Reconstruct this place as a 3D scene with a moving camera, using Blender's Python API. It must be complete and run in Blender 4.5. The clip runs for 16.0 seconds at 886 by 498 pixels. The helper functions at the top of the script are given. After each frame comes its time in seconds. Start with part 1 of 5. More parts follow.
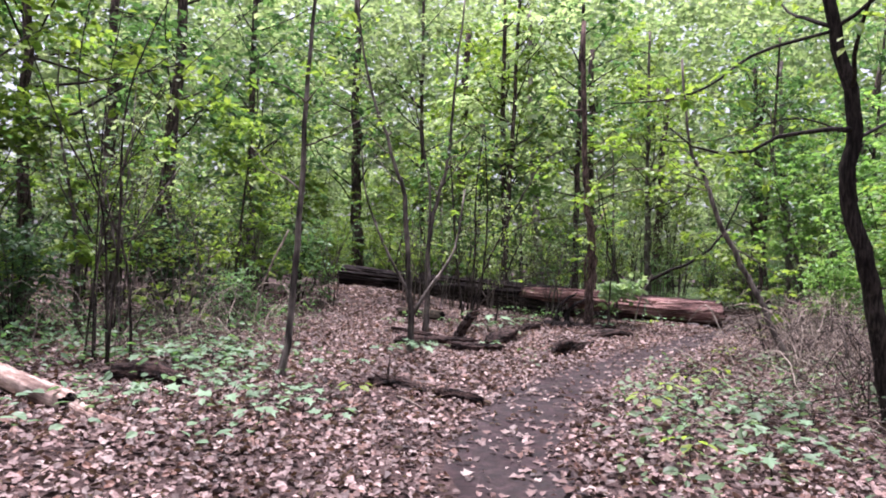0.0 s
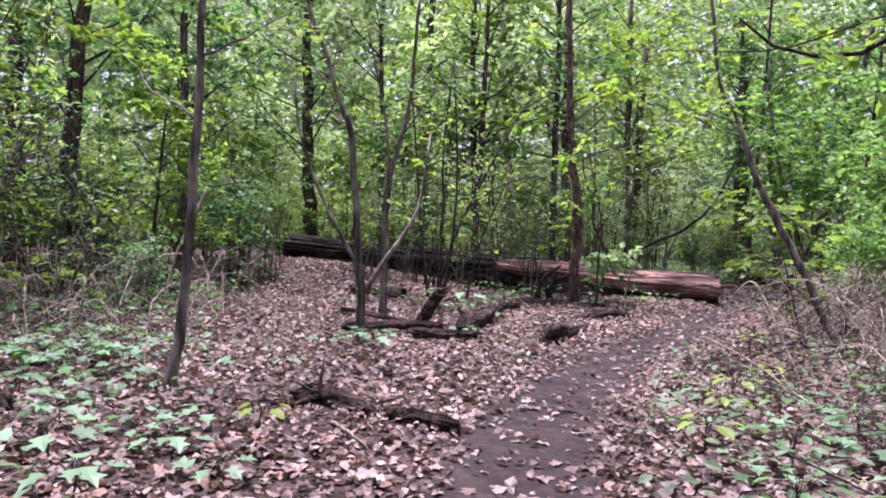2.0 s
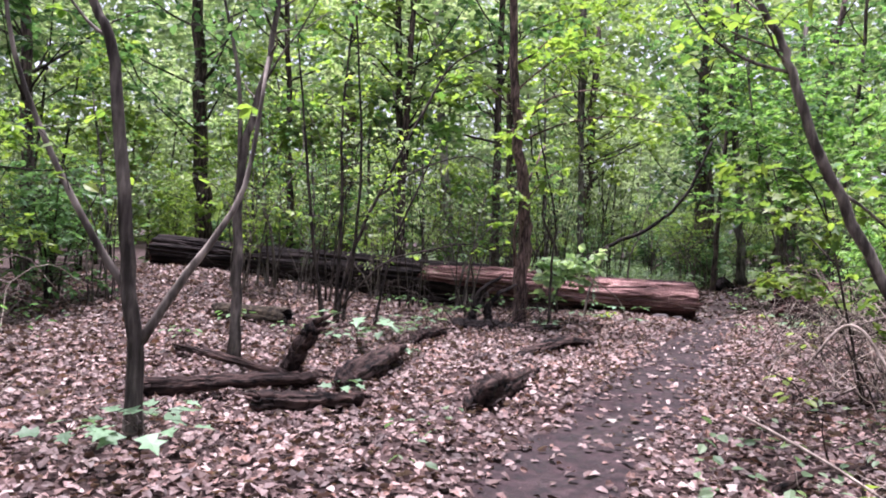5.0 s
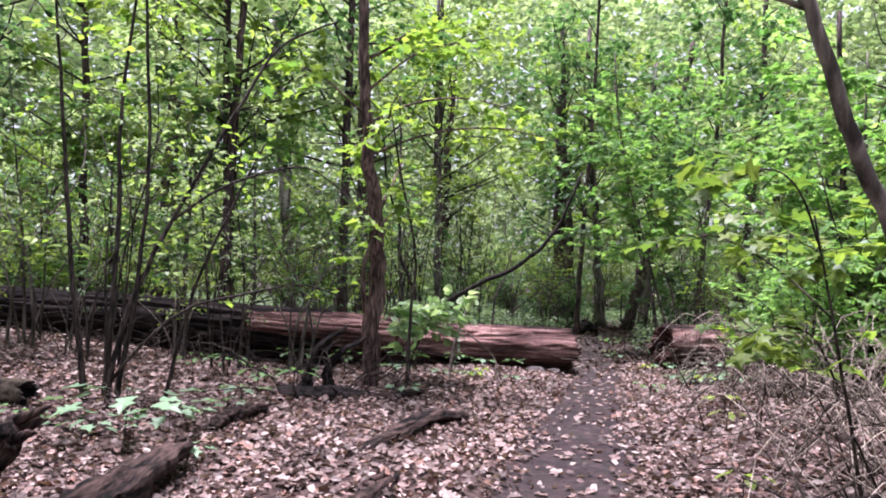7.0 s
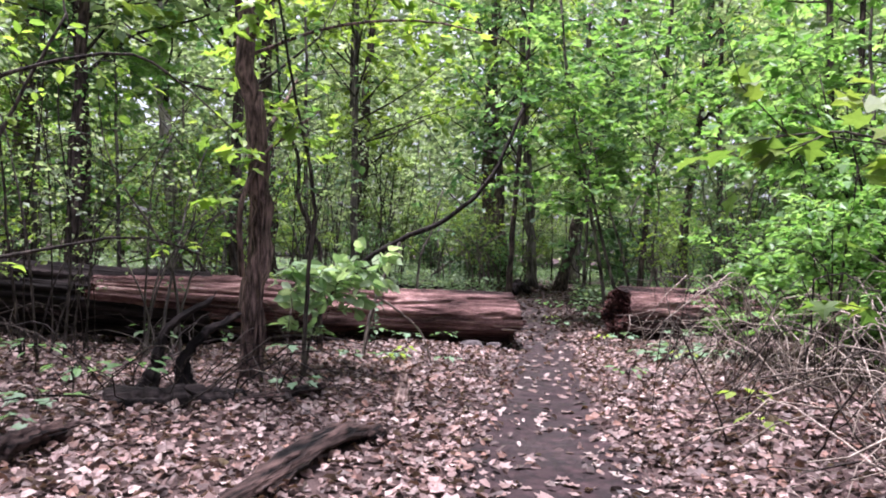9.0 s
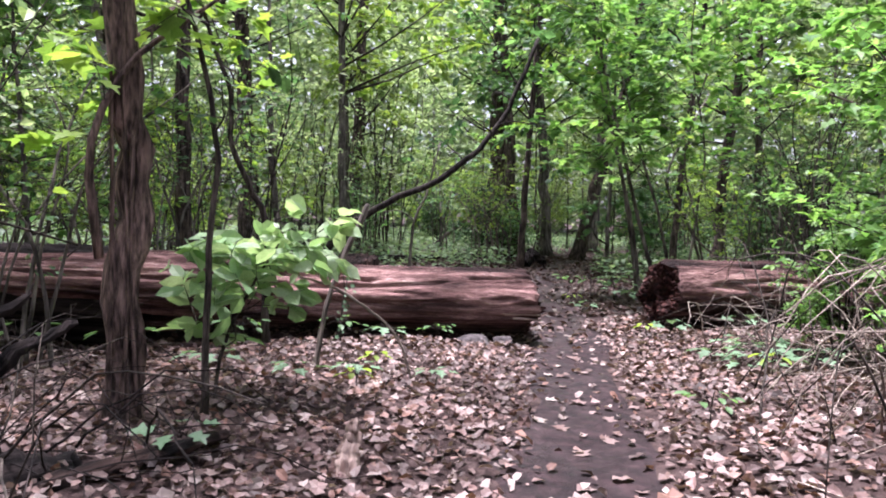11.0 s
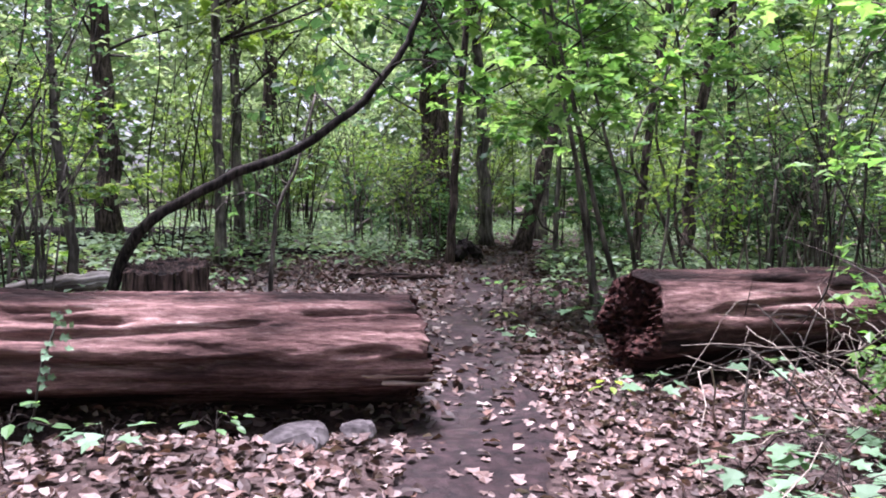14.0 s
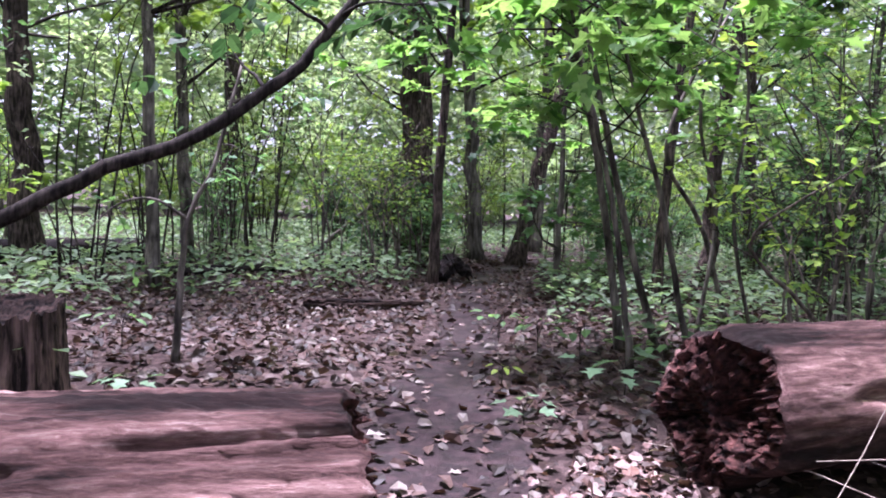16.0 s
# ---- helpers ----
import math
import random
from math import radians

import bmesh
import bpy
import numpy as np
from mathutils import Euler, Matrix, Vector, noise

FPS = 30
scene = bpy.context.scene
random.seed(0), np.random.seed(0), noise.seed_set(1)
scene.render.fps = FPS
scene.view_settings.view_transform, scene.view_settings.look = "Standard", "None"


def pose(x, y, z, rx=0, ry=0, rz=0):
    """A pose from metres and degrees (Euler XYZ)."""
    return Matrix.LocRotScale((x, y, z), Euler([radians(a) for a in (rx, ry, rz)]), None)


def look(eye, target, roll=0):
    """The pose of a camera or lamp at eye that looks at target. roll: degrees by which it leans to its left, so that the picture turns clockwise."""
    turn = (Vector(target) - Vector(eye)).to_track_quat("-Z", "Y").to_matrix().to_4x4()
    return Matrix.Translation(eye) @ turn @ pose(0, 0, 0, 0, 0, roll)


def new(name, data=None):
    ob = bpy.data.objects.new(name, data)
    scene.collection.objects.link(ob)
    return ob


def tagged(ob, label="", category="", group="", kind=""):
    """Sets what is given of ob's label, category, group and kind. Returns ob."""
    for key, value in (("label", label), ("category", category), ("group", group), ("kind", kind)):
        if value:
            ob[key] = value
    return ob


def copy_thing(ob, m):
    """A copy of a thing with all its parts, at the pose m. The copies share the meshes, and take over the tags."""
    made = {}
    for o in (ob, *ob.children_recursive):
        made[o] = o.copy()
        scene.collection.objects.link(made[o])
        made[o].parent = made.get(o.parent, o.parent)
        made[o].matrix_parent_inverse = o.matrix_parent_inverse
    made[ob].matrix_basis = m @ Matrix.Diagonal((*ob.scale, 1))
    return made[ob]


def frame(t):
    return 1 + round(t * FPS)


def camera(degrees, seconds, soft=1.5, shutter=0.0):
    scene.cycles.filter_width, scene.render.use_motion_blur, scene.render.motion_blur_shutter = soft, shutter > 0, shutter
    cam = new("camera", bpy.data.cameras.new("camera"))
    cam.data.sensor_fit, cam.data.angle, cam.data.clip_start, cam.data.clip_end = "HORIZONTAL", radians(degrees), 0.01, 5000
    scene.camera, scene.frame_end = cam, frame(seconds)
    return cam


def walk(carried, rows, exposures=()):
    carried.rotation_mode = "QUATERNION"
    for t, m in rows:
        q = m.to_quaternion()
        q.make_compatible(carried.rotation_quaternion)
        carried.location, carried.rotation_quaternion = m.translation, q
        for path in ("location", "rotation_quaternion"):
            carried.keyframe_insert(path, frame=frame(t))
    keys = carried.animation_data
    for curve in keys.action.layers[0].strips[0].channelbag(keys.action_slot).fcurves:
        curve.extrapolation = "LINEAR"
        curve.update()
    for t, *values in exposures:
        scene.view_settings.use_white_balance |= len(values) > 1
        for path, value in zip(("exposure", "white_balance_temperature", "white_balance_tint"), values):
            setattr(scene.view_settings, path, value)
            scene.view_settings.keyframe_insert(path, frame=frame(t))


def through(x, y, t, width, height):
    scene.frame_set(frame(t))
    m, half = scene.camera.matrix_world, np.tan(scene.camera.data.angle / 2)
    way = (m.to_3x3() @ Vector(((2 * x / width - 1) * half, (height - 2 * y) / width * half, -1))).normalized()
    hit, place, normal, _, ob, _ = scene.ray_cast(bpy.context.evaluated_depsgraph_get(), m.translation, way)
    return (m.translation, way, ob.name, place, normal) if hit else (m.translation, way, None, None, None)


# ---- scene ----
# ---------------------------------------------------------------- camera
cam = camera(62.4, 16.0, soft=1.9)
METRES, EYE, TILT, LEAN, TURN = 19.7, 1.5, 0.9, 0.0, 0.0
ROWS = [
    (0.0, 0.0, 0.0, 0.0, 0.0, -0.09, -2.63),
    (0.5, 0.0031, 0.0315, -0.002, -2.14, 0.32, -2.63),
    (1.0, 0.0011, 0.0643, -0.0032, -2.71, 0.27, -2.69),
    (1.5, 0.0004, 0.097, -0.0058, -2.68, -0.43, -2.66),
    (2.0, 0.0034, 0.1317, -0.0078, -2.76, -2.08, -2.64),
    (2.5, 0.0057, 0.164, -0.0079, -3.41, -4.06, -2.55),
    (3.0, 0.0122, 0.1969, -0.0086, -4.15, -4.78, -2.54),
    (5.5, 0.0541, 0.3456, -0.0088, -9.04, -1.14, -2.58),
    (6.0, 0.0599, 0.3752, -0.0093, -12.98, -0.44, -2.74),
    (6.5, 0.0697, 0.4094, -0.0107, -17.1, 0.58, -2.73),
    (7.0, 0.0775, 0.4436, -0.011, -18.29, 1.72, -2.73),
    (7.5, 0.0893, 0.4733, -0.0136, -19.4, 2.36, -2.7),
    (8.0, 0.0993, 0.5057, -0.0134, -20.37, 1.46, -2.72),
    (8.5, 0.1077, 0.5335, -0.0144, -22.28, 0.39, -2.74),
    (9.0, 0.1226, 0.5619, -0.016, -24.43, -1.19, -2.69),
    (9.5, 0.1333, 0.5904, -0.015, -25.98, -3.36, -2.75),
    (10.0, 0.1489, 0.6193, -0.016, -25.83, -4.05, -2.71),
    (12.5, 0.2367, 0.7411, -0.0224, -20.25, -3.34, -2.21),
    (13.0, 0.2555, 0.763, -0.021, -21.62, -4.96, -2.22),
    (13.5, 0.2751, 0.7853, -0.0205, -25.45, -5.31, -2.2),
    (14.0, 0.2918, 0.8122, -0.0197, -27.2, -5.16, -2.23),
    (14.5, 0.3039, 0.8383, -0.0196, -27.47, -4.94, -2.32),
    (15.0, 0.3192, 0.8642, -0.0198, -27.2, -4.91, -2.39),
    (15.5, 0.3315, 0.889, -0.0191, -27.09, -4.82, -2.48),
    (16.0, 0.3478, 0.9117, -0.0211, -28.21, -4.59, -2.49),
]
walk(cam, [(t, pose(0, 0, EYE, TILT, LEAN, TURN) @ pose(METRES * x, METRES * y, METRES * z, 90 + pitch, roll, yaw)) for t, x, y, z, yaw, pitch, roll in ROWS],
     exposures=[(0.0, 1.42, 6000, 29), (2.5, 1.5, 5800, 33), (5.5, 1.62, 5900, 29), (8.0, 1.58, 5900, 29), (10.0, 1.74, 5900, 26), (12.5, 1.84, 5800, 26), (14.5, 1.95, 5600, 32), (16.0, 2.12, 5500, 37)])

# ---------------------------------------------------------------- light: a bright overcast sky over the wood
SUN_UP, SUN_ROUND = radians(79), radians(330)
world = bpy.data.worlds.new("overcast_sky")
scene.world = world
world.use_nodes = True
wn, wl = world.node_tree.nodes, world.node_tree.links
sky = wn.new("ShaderNodeTexSky")
sky.sky_type = "NISHITA"
sky.sun_disc = False
sky.sun_elevation, sky.sun_rotation = SUN_UP, SUN_ROUND
sky.air_density, sky.dust_density, sky.ozone_density = 1.0, 4.0, 1.0
grey = wn.new("ShaderNodeHueSaturation")
grey.inputs["Saturation"].default_value = 0.3
wl.new(sky.outputs[0], grey.inputs["Color"])
wl.new(grey.outputs[0], wn["Background"].inputs[0])
wn["Background"].inputs[1].default_value = 0.11
sun = new("sun", bpy.data.lights.new("sun", "SUN"))
sun.data.energy, sun.data.angle, sun.data.color = 4.3, radians(10), (1.0, 0.96, 0.9)
sun.matrix_world = look((0, 0, 0), (-math.sin(SUN_ROUND) * math.cos(SUN_UP), -math.cos(SUN_ROUND) * math.cos(SUN_UP), -math.sin(SUN_UP)))


# ---------------------------------------------------------------- materials
def material(name):
    m = bpy.data.materials.new(name)
    m.use_nodes = True
    m.node_tree.nodes["Principled BSDF"].inputs["Specular IOR Level"].default_value = 0.15
    return m, m.node_tree.nodes, m.node_tree.links, m.node_tree.nodes["Principled BSDF"]


def ramp(nodes, stops):
    r = nodes.new("ShaderNodeValToRGB")
    while len(r.color_ramp.elements) < len(stops):
        r.color_ramp.elements.new(0.5)
    for e, (at, c) in zip(r.color_ramp.elements, stops):
        e.position, e.color = at, (*c, 1)
    return r


def grain(nodes, links, scale, detail=6, stretch=(1, 1, 1), coords="Object", rough=0.6):
    tc, mp, n = nodes.new("ShaderNodeTexCoord"), nodes.new("ShaderNodeMapping"), nodes.new("ShaderNodeTexNoise")
    mp.inputs["Scale"].default_value = stretch
    n.inputs["Scale"].default_value, n.inputs["Detail"].default_value, n.inputs["Roughness"].default_value = scale, detail, rough
    links.new(tc.outputs[coords], mp.inputs[0])
    links.new(mp.outputs[0], n.inputs["Vector"])
    return n


def mix(nodes, links, a, b, fac, how="MIX"):
    m = nodes.new("ShaderNodeMix")
    m.data_type, m.blend_type = "RGBA", how
    for socket, value in ((m.inputs[0], fac), (m.inputs[6], a), (m.inputs[7], b)):
        if isinstance(value, (int, float)):
            socket.default_value = value
        elif isinstance(value, tuple):
            socket.default_value = (*value, 1)
        else:
            links.new(value, socket)
    return m.outputs[2]


def bump(nodes, links, height, strength, distance, bsdf):
    b = nodes.new("ShaderNodeBump")
    b.inputs["Strength"].default_value, b.inputs["Distance"].default_value = strength, distance
    links.new(height, b.inputs["Height"])
    links.new(b.outputs[0], bsdf.inputs["Normal"])


def bark(name, dark, light, stretch=(1, 1, 0.16), scale=26, moss=None, rough=0.9, relief=0.02):
    m, n, l, b = material(name)
    fine = grain(n, l, scale, 8, stretch)
    broad = grain(n, l, 2.3, 4)
    r = ramp(n, [(0.39, dark), (0.5, tuple(p * 0.6 + q * 0.4 for p, q in zip(dark, light))), (0.63, light)])
    l.new(fine.outputs[0], r.inputs[0])
    patch = ramp(n, [(0.38, (0.5, 0.48, 0.48)), (0.6, (1.2, 1.17, 1.15))])
    l.new(broad.outputs[0], patch.inputs[0])
    c = mix(n, l, r.outputs[0], patch.outputs[0], 1.0, "MULTIPLY")
    if moss:
        green = grain(n, l, 5.0, 6)
        g = ramp(n, [(0.55, (0, 0, 0)), (0.7, (1, 1, 1))])
        l.new(green.outputs[0], g.inputs[0])
        c = mix(n, l, c, moss, g.outputs[0])
    l.new(c, b.inputs["Base Color"])
    b.inputs["Roughness"].default_value = rough
    bump(n, l, fine.outputs[0], 0.9, relief, b)
    return m


def foliage(name, colours, through=0.45, rough=0.45, single=False, damp=False):
    m, n, l, b = material(name)
    geo = n.new("ShaderNodeNewGeometry")
    r = ramp(n, [(k / max(1, len(colours) - 1), c) for k, c in enumerate(colours)])
    info = n.new("ShaderNodeObjectInfo")
    l.new(info.outputs["Random"] if single else geo.outputs["Random Per Island"], r.inputs[0])
    shift = n.new("ShaderNodeHueSaturation")
    ma = n.new("ShaderNodeMapRange")
    ma.inputs["To Min"].default_value, ma.inputs["To Max"].default_value = 0.72, 1.25
    l.new(info.outputs["Random"], ma.inputs[0])
    l.new(ma.outputs[0], shift.inputs["Value"])
    l.new(r.outputs[0], shift.inputs["Color"])
    spots = grain(n, l, 60, 3)
    c = mix(n, l, shift.outputs[0], mix(n, l, shift.outputs[0], (0.55, 0.6, 0.5), 1.0, "MULTIPLY"), spots.outputs[0])
    if damp:
        wet = grain(n, l, 0.9, 5, rough=0.7)
        wr = ramp(n, [(0.36, (0.5, 0.48, 0.48)), (0.5, (0.92, 0.91, 0.91)), (0.65, (1.15, 1.13, 1.13))])
        l.new(wet.outputs[0], wr.inputs[0])
        c = mix(n, l, c, wr.outputs[0], 1.0, "MULTIPLY")
    l.new(c, b.inputs["Base Color"])
    b.inputs["Roughness"].default_value = rough
    b.inputs["Specular IOR Level"].default_value = 0.35
    t = n.new("ShaderNodeBsdfTranslucent")
    warm = mix(n, l, c, (1.35, 1.4, 0.85), 1.0, "MULTIPLY")
    l.new(warm, t.inputs["Color"])
    ms = n.new("ShaderNodeMixShader")
    ms.inputs[0].default_value = through
    l.new(b.outputs[0], ms.inputs[1])
    l.new(t.outputs[0], ms.inputs[2])
    l.new(ms.outputs[0], n["Material Output"].inputs[0])
    return m


def soil(name, stops, scale, fleck, relief, wet=False):
    m, n, l, b = material(name)
    a = grain(n, l, scale, 9, rough=0.65)
    r = ramp(n, stops)
    l.new(a.outputs[0], r.inputs[0])
    v = n.new("ShaderNodeTexVoronoi")
    v.inputs["Scale"].default_value = 17
    tc = n.new("ShaderNodeTexCoord")
    l.new(tc.outputs["Object"], v.inputs["Vector"])
    bits = ramp(n, fleck)
    sep = n.new("ShaderNodeSeparateColor")
    l.new(v.outputs["Color"], sep.inputs[0])
    l.new(sep.outputs[0], bits.inputs[0])
    big = grain(n, l, 1.1, 5)
    c = mix(n, l, r.outputs[0], bits.outputs[0], big.outputs[0])
    l.new(c, b.inputs["Base Color"])
    b.inputs["Roughness"].default_value = 0.85
    if wet:
        sheen = ramp(n, [(0.42, (0.85, 0.85, 0.85)), (0.6, (0.55, 0.55, 0.55))])
        l.new(big.outputs[0], sheen.inputs[0])
        l.new(sheen.outputs[0], b.inputs["Roughness"])
        b.inputs["Specular IOR Level"].default_value = 0.22
    bump(n, l, a.outputs[0], 0.8, relief, b)
    return m


def log_wood(name, gain):
    """Bare weathered wood: fine fibre, broad dark streaks, deep checks and pale scuffed ridges, all along the log."""
    m, n, l, b = material(name)
    fibre = grain(n, l, 19, 10, (0.11, 1, 1), rough=0.82)
    streak = grain(n, l, 3.4, 6, (0.16, 1, 1), rough=0.62)
    blot = grain(n, l, 2.6, 5, (0.35, 1, 1))
    base = ramp(n, [(at, tuple(min(0.6, gain * x) for x in c)) for at, c in ((0.34, (0.022, 0.013, 0.012)), (0.45, (0.1, 0.062, 0.058)), (0.55, (0.19, 0.126, 0.117)), (0.67, (0.45, 0.355, 0.325)))])
    l.new(fibre.outputs[0], base.inputs[0])
    dark = ramp(n, [(0.4, (0.1, 0.085, 0.085)), (0.475, (0.5, 0.45, 0.44)), (0.54, (1.05, 1.0, 0.99)), (0.62, (1.45, 1.4, 1.36))])
    l.new(streak.outputs[0], dark.inputs[0])
    stain = ramp(n, [(0.33, (0.5, 0.42, 0.42)), (0.55, (1.1, 1.0, 1.0))])
    l.new(blot.outputs[0], stain.inputs[0])
    c = mix(n, l, mix(n, l, base.outputs[0], dark.outputs[0], 1.0, "MULTIPLY"), stain.outputs[0], 1.0, "MULTIPLY")
    l.new(c, b.inputs["Base Color"])
    b.inputs["Roughness"].default_value = 0.8
    add = n.new("ShaderNodeMath")
    add.operation = "ADD"
    l.new(fibre.outputs[0], add.inputs[0])
    l.new(streak.outputs[0], add.inputs[1])
    bump(n, l, add.outputs[0], 1.0, 0.05, b)
    return m


M_GROUND = soil("leaf_mould", [(0.3, (0.01, 0.0062, 0.0058)), (0.5, (0.034, 0.0205, 0.019)), (0.72, (0.09, 0.056, 0.052))], 14,
                [(0.0, (0.012, 0.0075, 0.007)), (0.5, (0.045, 0.028, 0.025)), (1.0, (0.1, 0.07, 0.064))], 0.05)
M_PATH = soil("trodden_mud", [(0.36, (0.004, 0.0025, 0.0025)), (0.5, (0.0155, 0.008, 0.0085)), (0.68, (0.048, 0.0265, 0.028))], 7,
              [(0.0, (0.012, 0.008, 0.009)), (0.6, (0.02, 0.0105, 0.0115)), (1.0, (0.046, 0.027, 0.029))], 0.05, wet=True)
M_LITTER = foliage("dry_leaves", [(0.04, 0.022, 0.02), (0.17, 0.09, 0.08), (0.36, 0.235, 0.232), (0.07, 0.038, 0.035), (0.29, 0.15, 0.12), (0.44, 0.31, 0.305), (0.13, 0.075, 0.068), (0.22, 0.15, 0.148), (0.07, 0.041, 0.038), (0.54, 0.42, 0.41), (0.32, 0.2, 0.19)], 0.12, 0.6, damp=True)
# redder dead leaves, darkened to carry the shade beyond the log
M_SHADELITTER = foliage("shaded_dead_leaves", [(0.013, 0.007, 0.006), (0.055, 0.025, 0.02), (0.1, 0.052, 0.044), (0.075, 0.032, 0.025), (0.15, 0.09, 0.08), (0.055, 0.033, 0.03), (0.022, 0.013, 0.011), (0.3, 0.24, 0.22)], 0.12, 0.6)
M_PATHLEAF = foliage("dead_leaves_on_mud", [(0.06, 0.036, 0.034), (0.26, 0.17, 0.165), (0.16, 0.09, 0.08), (0.28, 0.19, 0.185), (0.2, 0.125, 0.118), (0.38, 0.31, 0.295), (0.1, 0.062, 0.058), (0.3, 0.21, 0.205)], 0.1, 0.6, True)
M_LEAF = foliage("green_leaves", [(0.055, 0.125, 0.05), (0.1, 0.2, 0.082), (0.16, 0.29, 0.12), (0.075, 0.165, 0.085)], 0.5)
M_LIGHT = foliage("yellow_green_leaves", [(0.13, 0.23, 0.045), (0.21, 0.32, 0.06), (0.29, 0.38, 0.08), (0.1, 0.2, 0.05)], 0.55)
M_DEEP = foliage("dark_leaves", [(0.035, 0.085, 0.04), (0.06, 0.13, 0.055), (0.09, 0.17, 0.075)], 0.42)
M_PALE = foliage("pale_seedling_leaves", [(0.13, 0.22, 0.13), (0.17, 0.28, 0.17), (0.23, 0.34, 0.21)], 0.35, 0.5)
M_HERB = foliage("dull_green_herbs", [(0.07, 0.125, 0.065), (0.145, 0.22, 0.12), (0.24, 0.32, 0.2), (0.105, 0.17, 0.095)], 0.45, 0.5)
M_SNAG = bark("grey_dead_stem", (0.05, 0.043, 0.038), (0.24, 0.205, 0.18), scale=22, relief=0.005)
# lighter leaf green, with sunlight put into the colour
M_SUNNY = foliage("sunlit_green_leaves", [(0.12, 0.27, 0.07), (0.2, 0.38, 0.1), (0.32, 0.48, 0.18), (0.09, 0.21, 0.07)], 0.52)
M_SPRIG = foliage("pale_green_broad_leaves", [(0.26, 0.42, 0.21), (0.36, 0.5, 0.29), (0.5, 0.6, 0.42), (0.2, 0.34, 0.15)], 0.45)
# far foliage: open sunlight and haze are paled into the leaf colour
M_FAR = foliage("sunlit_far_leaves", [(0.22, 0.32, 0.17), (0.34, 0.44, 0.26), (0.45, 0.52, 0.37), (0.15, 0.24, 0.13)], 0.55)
M_TWIG = bark("twig_bark", (0.012, 0.01, 0.009), (0.085, 0.07, 0.06), scale=40, relief=0.004)
M_BOUGH = bark("dark_bark", (0.007, 0.0055, 0.005), (0.045, 0.037, 0.033), scale=40, relief=0.004)
M_DRYTWIG = bark("dry_stems", (0.16, 0.13, 0.11), (0.42, 0.36, 0.31), scale=40, relief=0.003)
M_BARK = bark("grey_brown_bark", (0.018, 0.014, 0.013), (0.14, 0.105, 0.093))
M_TREE = bark("shaggy_red_brown_bark", (0.028, 0.02, 0.018), (0.24, 0.165, 0.145), scale=30, relief=0.03)
M_SAPLING = bark("smooth_grey_bark", (0.045, 0.039, 0.035), (0.21, 0.185, 0.165), scale=14, relief=0.006)
M_PALEBARK = bark("pale_bark", (0.13, 0.11, 0.1), (0.5, 0.46, 0.43), scale=12)
M_LOG = log_wood("weathered_red_wood", 1.55)
# M_LOG's wood at lower gain: the right log's shade is in the colour
M_ROTLOG = log_wood("shaded_rotten_red_wood", 1.15)
M_DARKLOG = bark("rotten_black_wood", (0.003, 0.0022, 0.0022), (0.034, 0.026, 0.025), (0.1, 1, 1), 14, relief=0.05)
M_ROT = bark("crumbling_red_heartwood", (0.006, 0.0025, 0.0025), (0.1, 0.042, 0.036), (1, 1, 1), 19, relief=0.06)
M_BROKEN = bark("broken_dead_wood", (0.002, 0.0015, 0.0015), (0.085, 0.055, 0.048), (0.1, 1, 1), 24, relief=0.05)
M_STUMP = bark("weathered_stump_wood", (0.007, 0.005, 0.0045), (0.2, 0.135, 0.115), (1, 1, 0.09), 20, relief=0.04)
M_PALEWOOD = bark("bleached_wood", (0.14, 0.09, 0.075), (0.5, 0.39, 0.34), (0.1, 1, 1), 16, relief=0.01)
M_STONE = bark("grey_stone", (0.05, 0.044, 0.045), (0.13, 0.115, 0.118), (1, 1, 1), 12, relief=0.01)
M_MOSS = bark("mossy_earth", (0.01, 0.008, 0.006), (0.05, 0.04, 0.027), (1, 1, 1), 18, relief=0.03)


# ---------------------------------------------------------------- building helpers
def mesh_object(name, verts, faces, mat, parent=None, label="", smooth=True):
    me = bpy.data.meshes.new(name)
    verts = np.asarray(verts, dtype=np.float32).reshape(-1, 3)
    if isinstance(faces, np.ndarray):
        n, k = faces.shape
        me.vertices.add(len(verts))
        me.vertices.foreach_set("co", verts.ravel())
        me.loops.add(n * k)
        me.loops.foreach_set("vertex_index", faces.astype(np.int32).ravel())
        me.polygons.add(n)
        me.polygons.foreach_set("loop_start", np.arange(0, n * k, k, dtype=np.int32))
        me.update(calc_edges=True)
        me.validate()
    else:
        me.from_pydata(verts.tolist(), [], faces)
    me.polygons.foreach_set("use_smooth", np.full(len(me.polygons), smooth))
    me.materials.append(mat)
    ob = new(name, me)
    if parent:
        ob.parent = parent
    if label:
        ob["label"] = label
    return ob


def thing(name, label, category, at=(0, 0, 0), group="", kind=""):
    ob = new(name)
    ob.empty_display_size = 0.1
    ob.matrix_basis = Matrix.Translation(at)
    return tagged(ob, label, category, group, kind)


def smooth_line(points, n):
    """n points on a Catmull-Rom curve through the given ones."""
    p = np.asarray(points, dtype=float)
    if len(p) == 2:
        return p[0] + (p[1] - p[0]) * np.linspace(0, 1, n)[:, None]
    p = np.vstack([2 * p[0] - p[1], p, 2 * p[-1] - p[-2]])
    out = []
    for u in np.linspace(0, len(p) - 3 - 1e-6, n):
        i, t = int(u), u - int(u)
        a, b, c, d = p[i:i + 4]
        out.append(0.5 * (2 * b + (c - a) * t + (2 * a - 5 * b + 4 * c - d) * t * t + (3 * b - a - 3 * c + d) * t ** 3))
    return np.array(out)


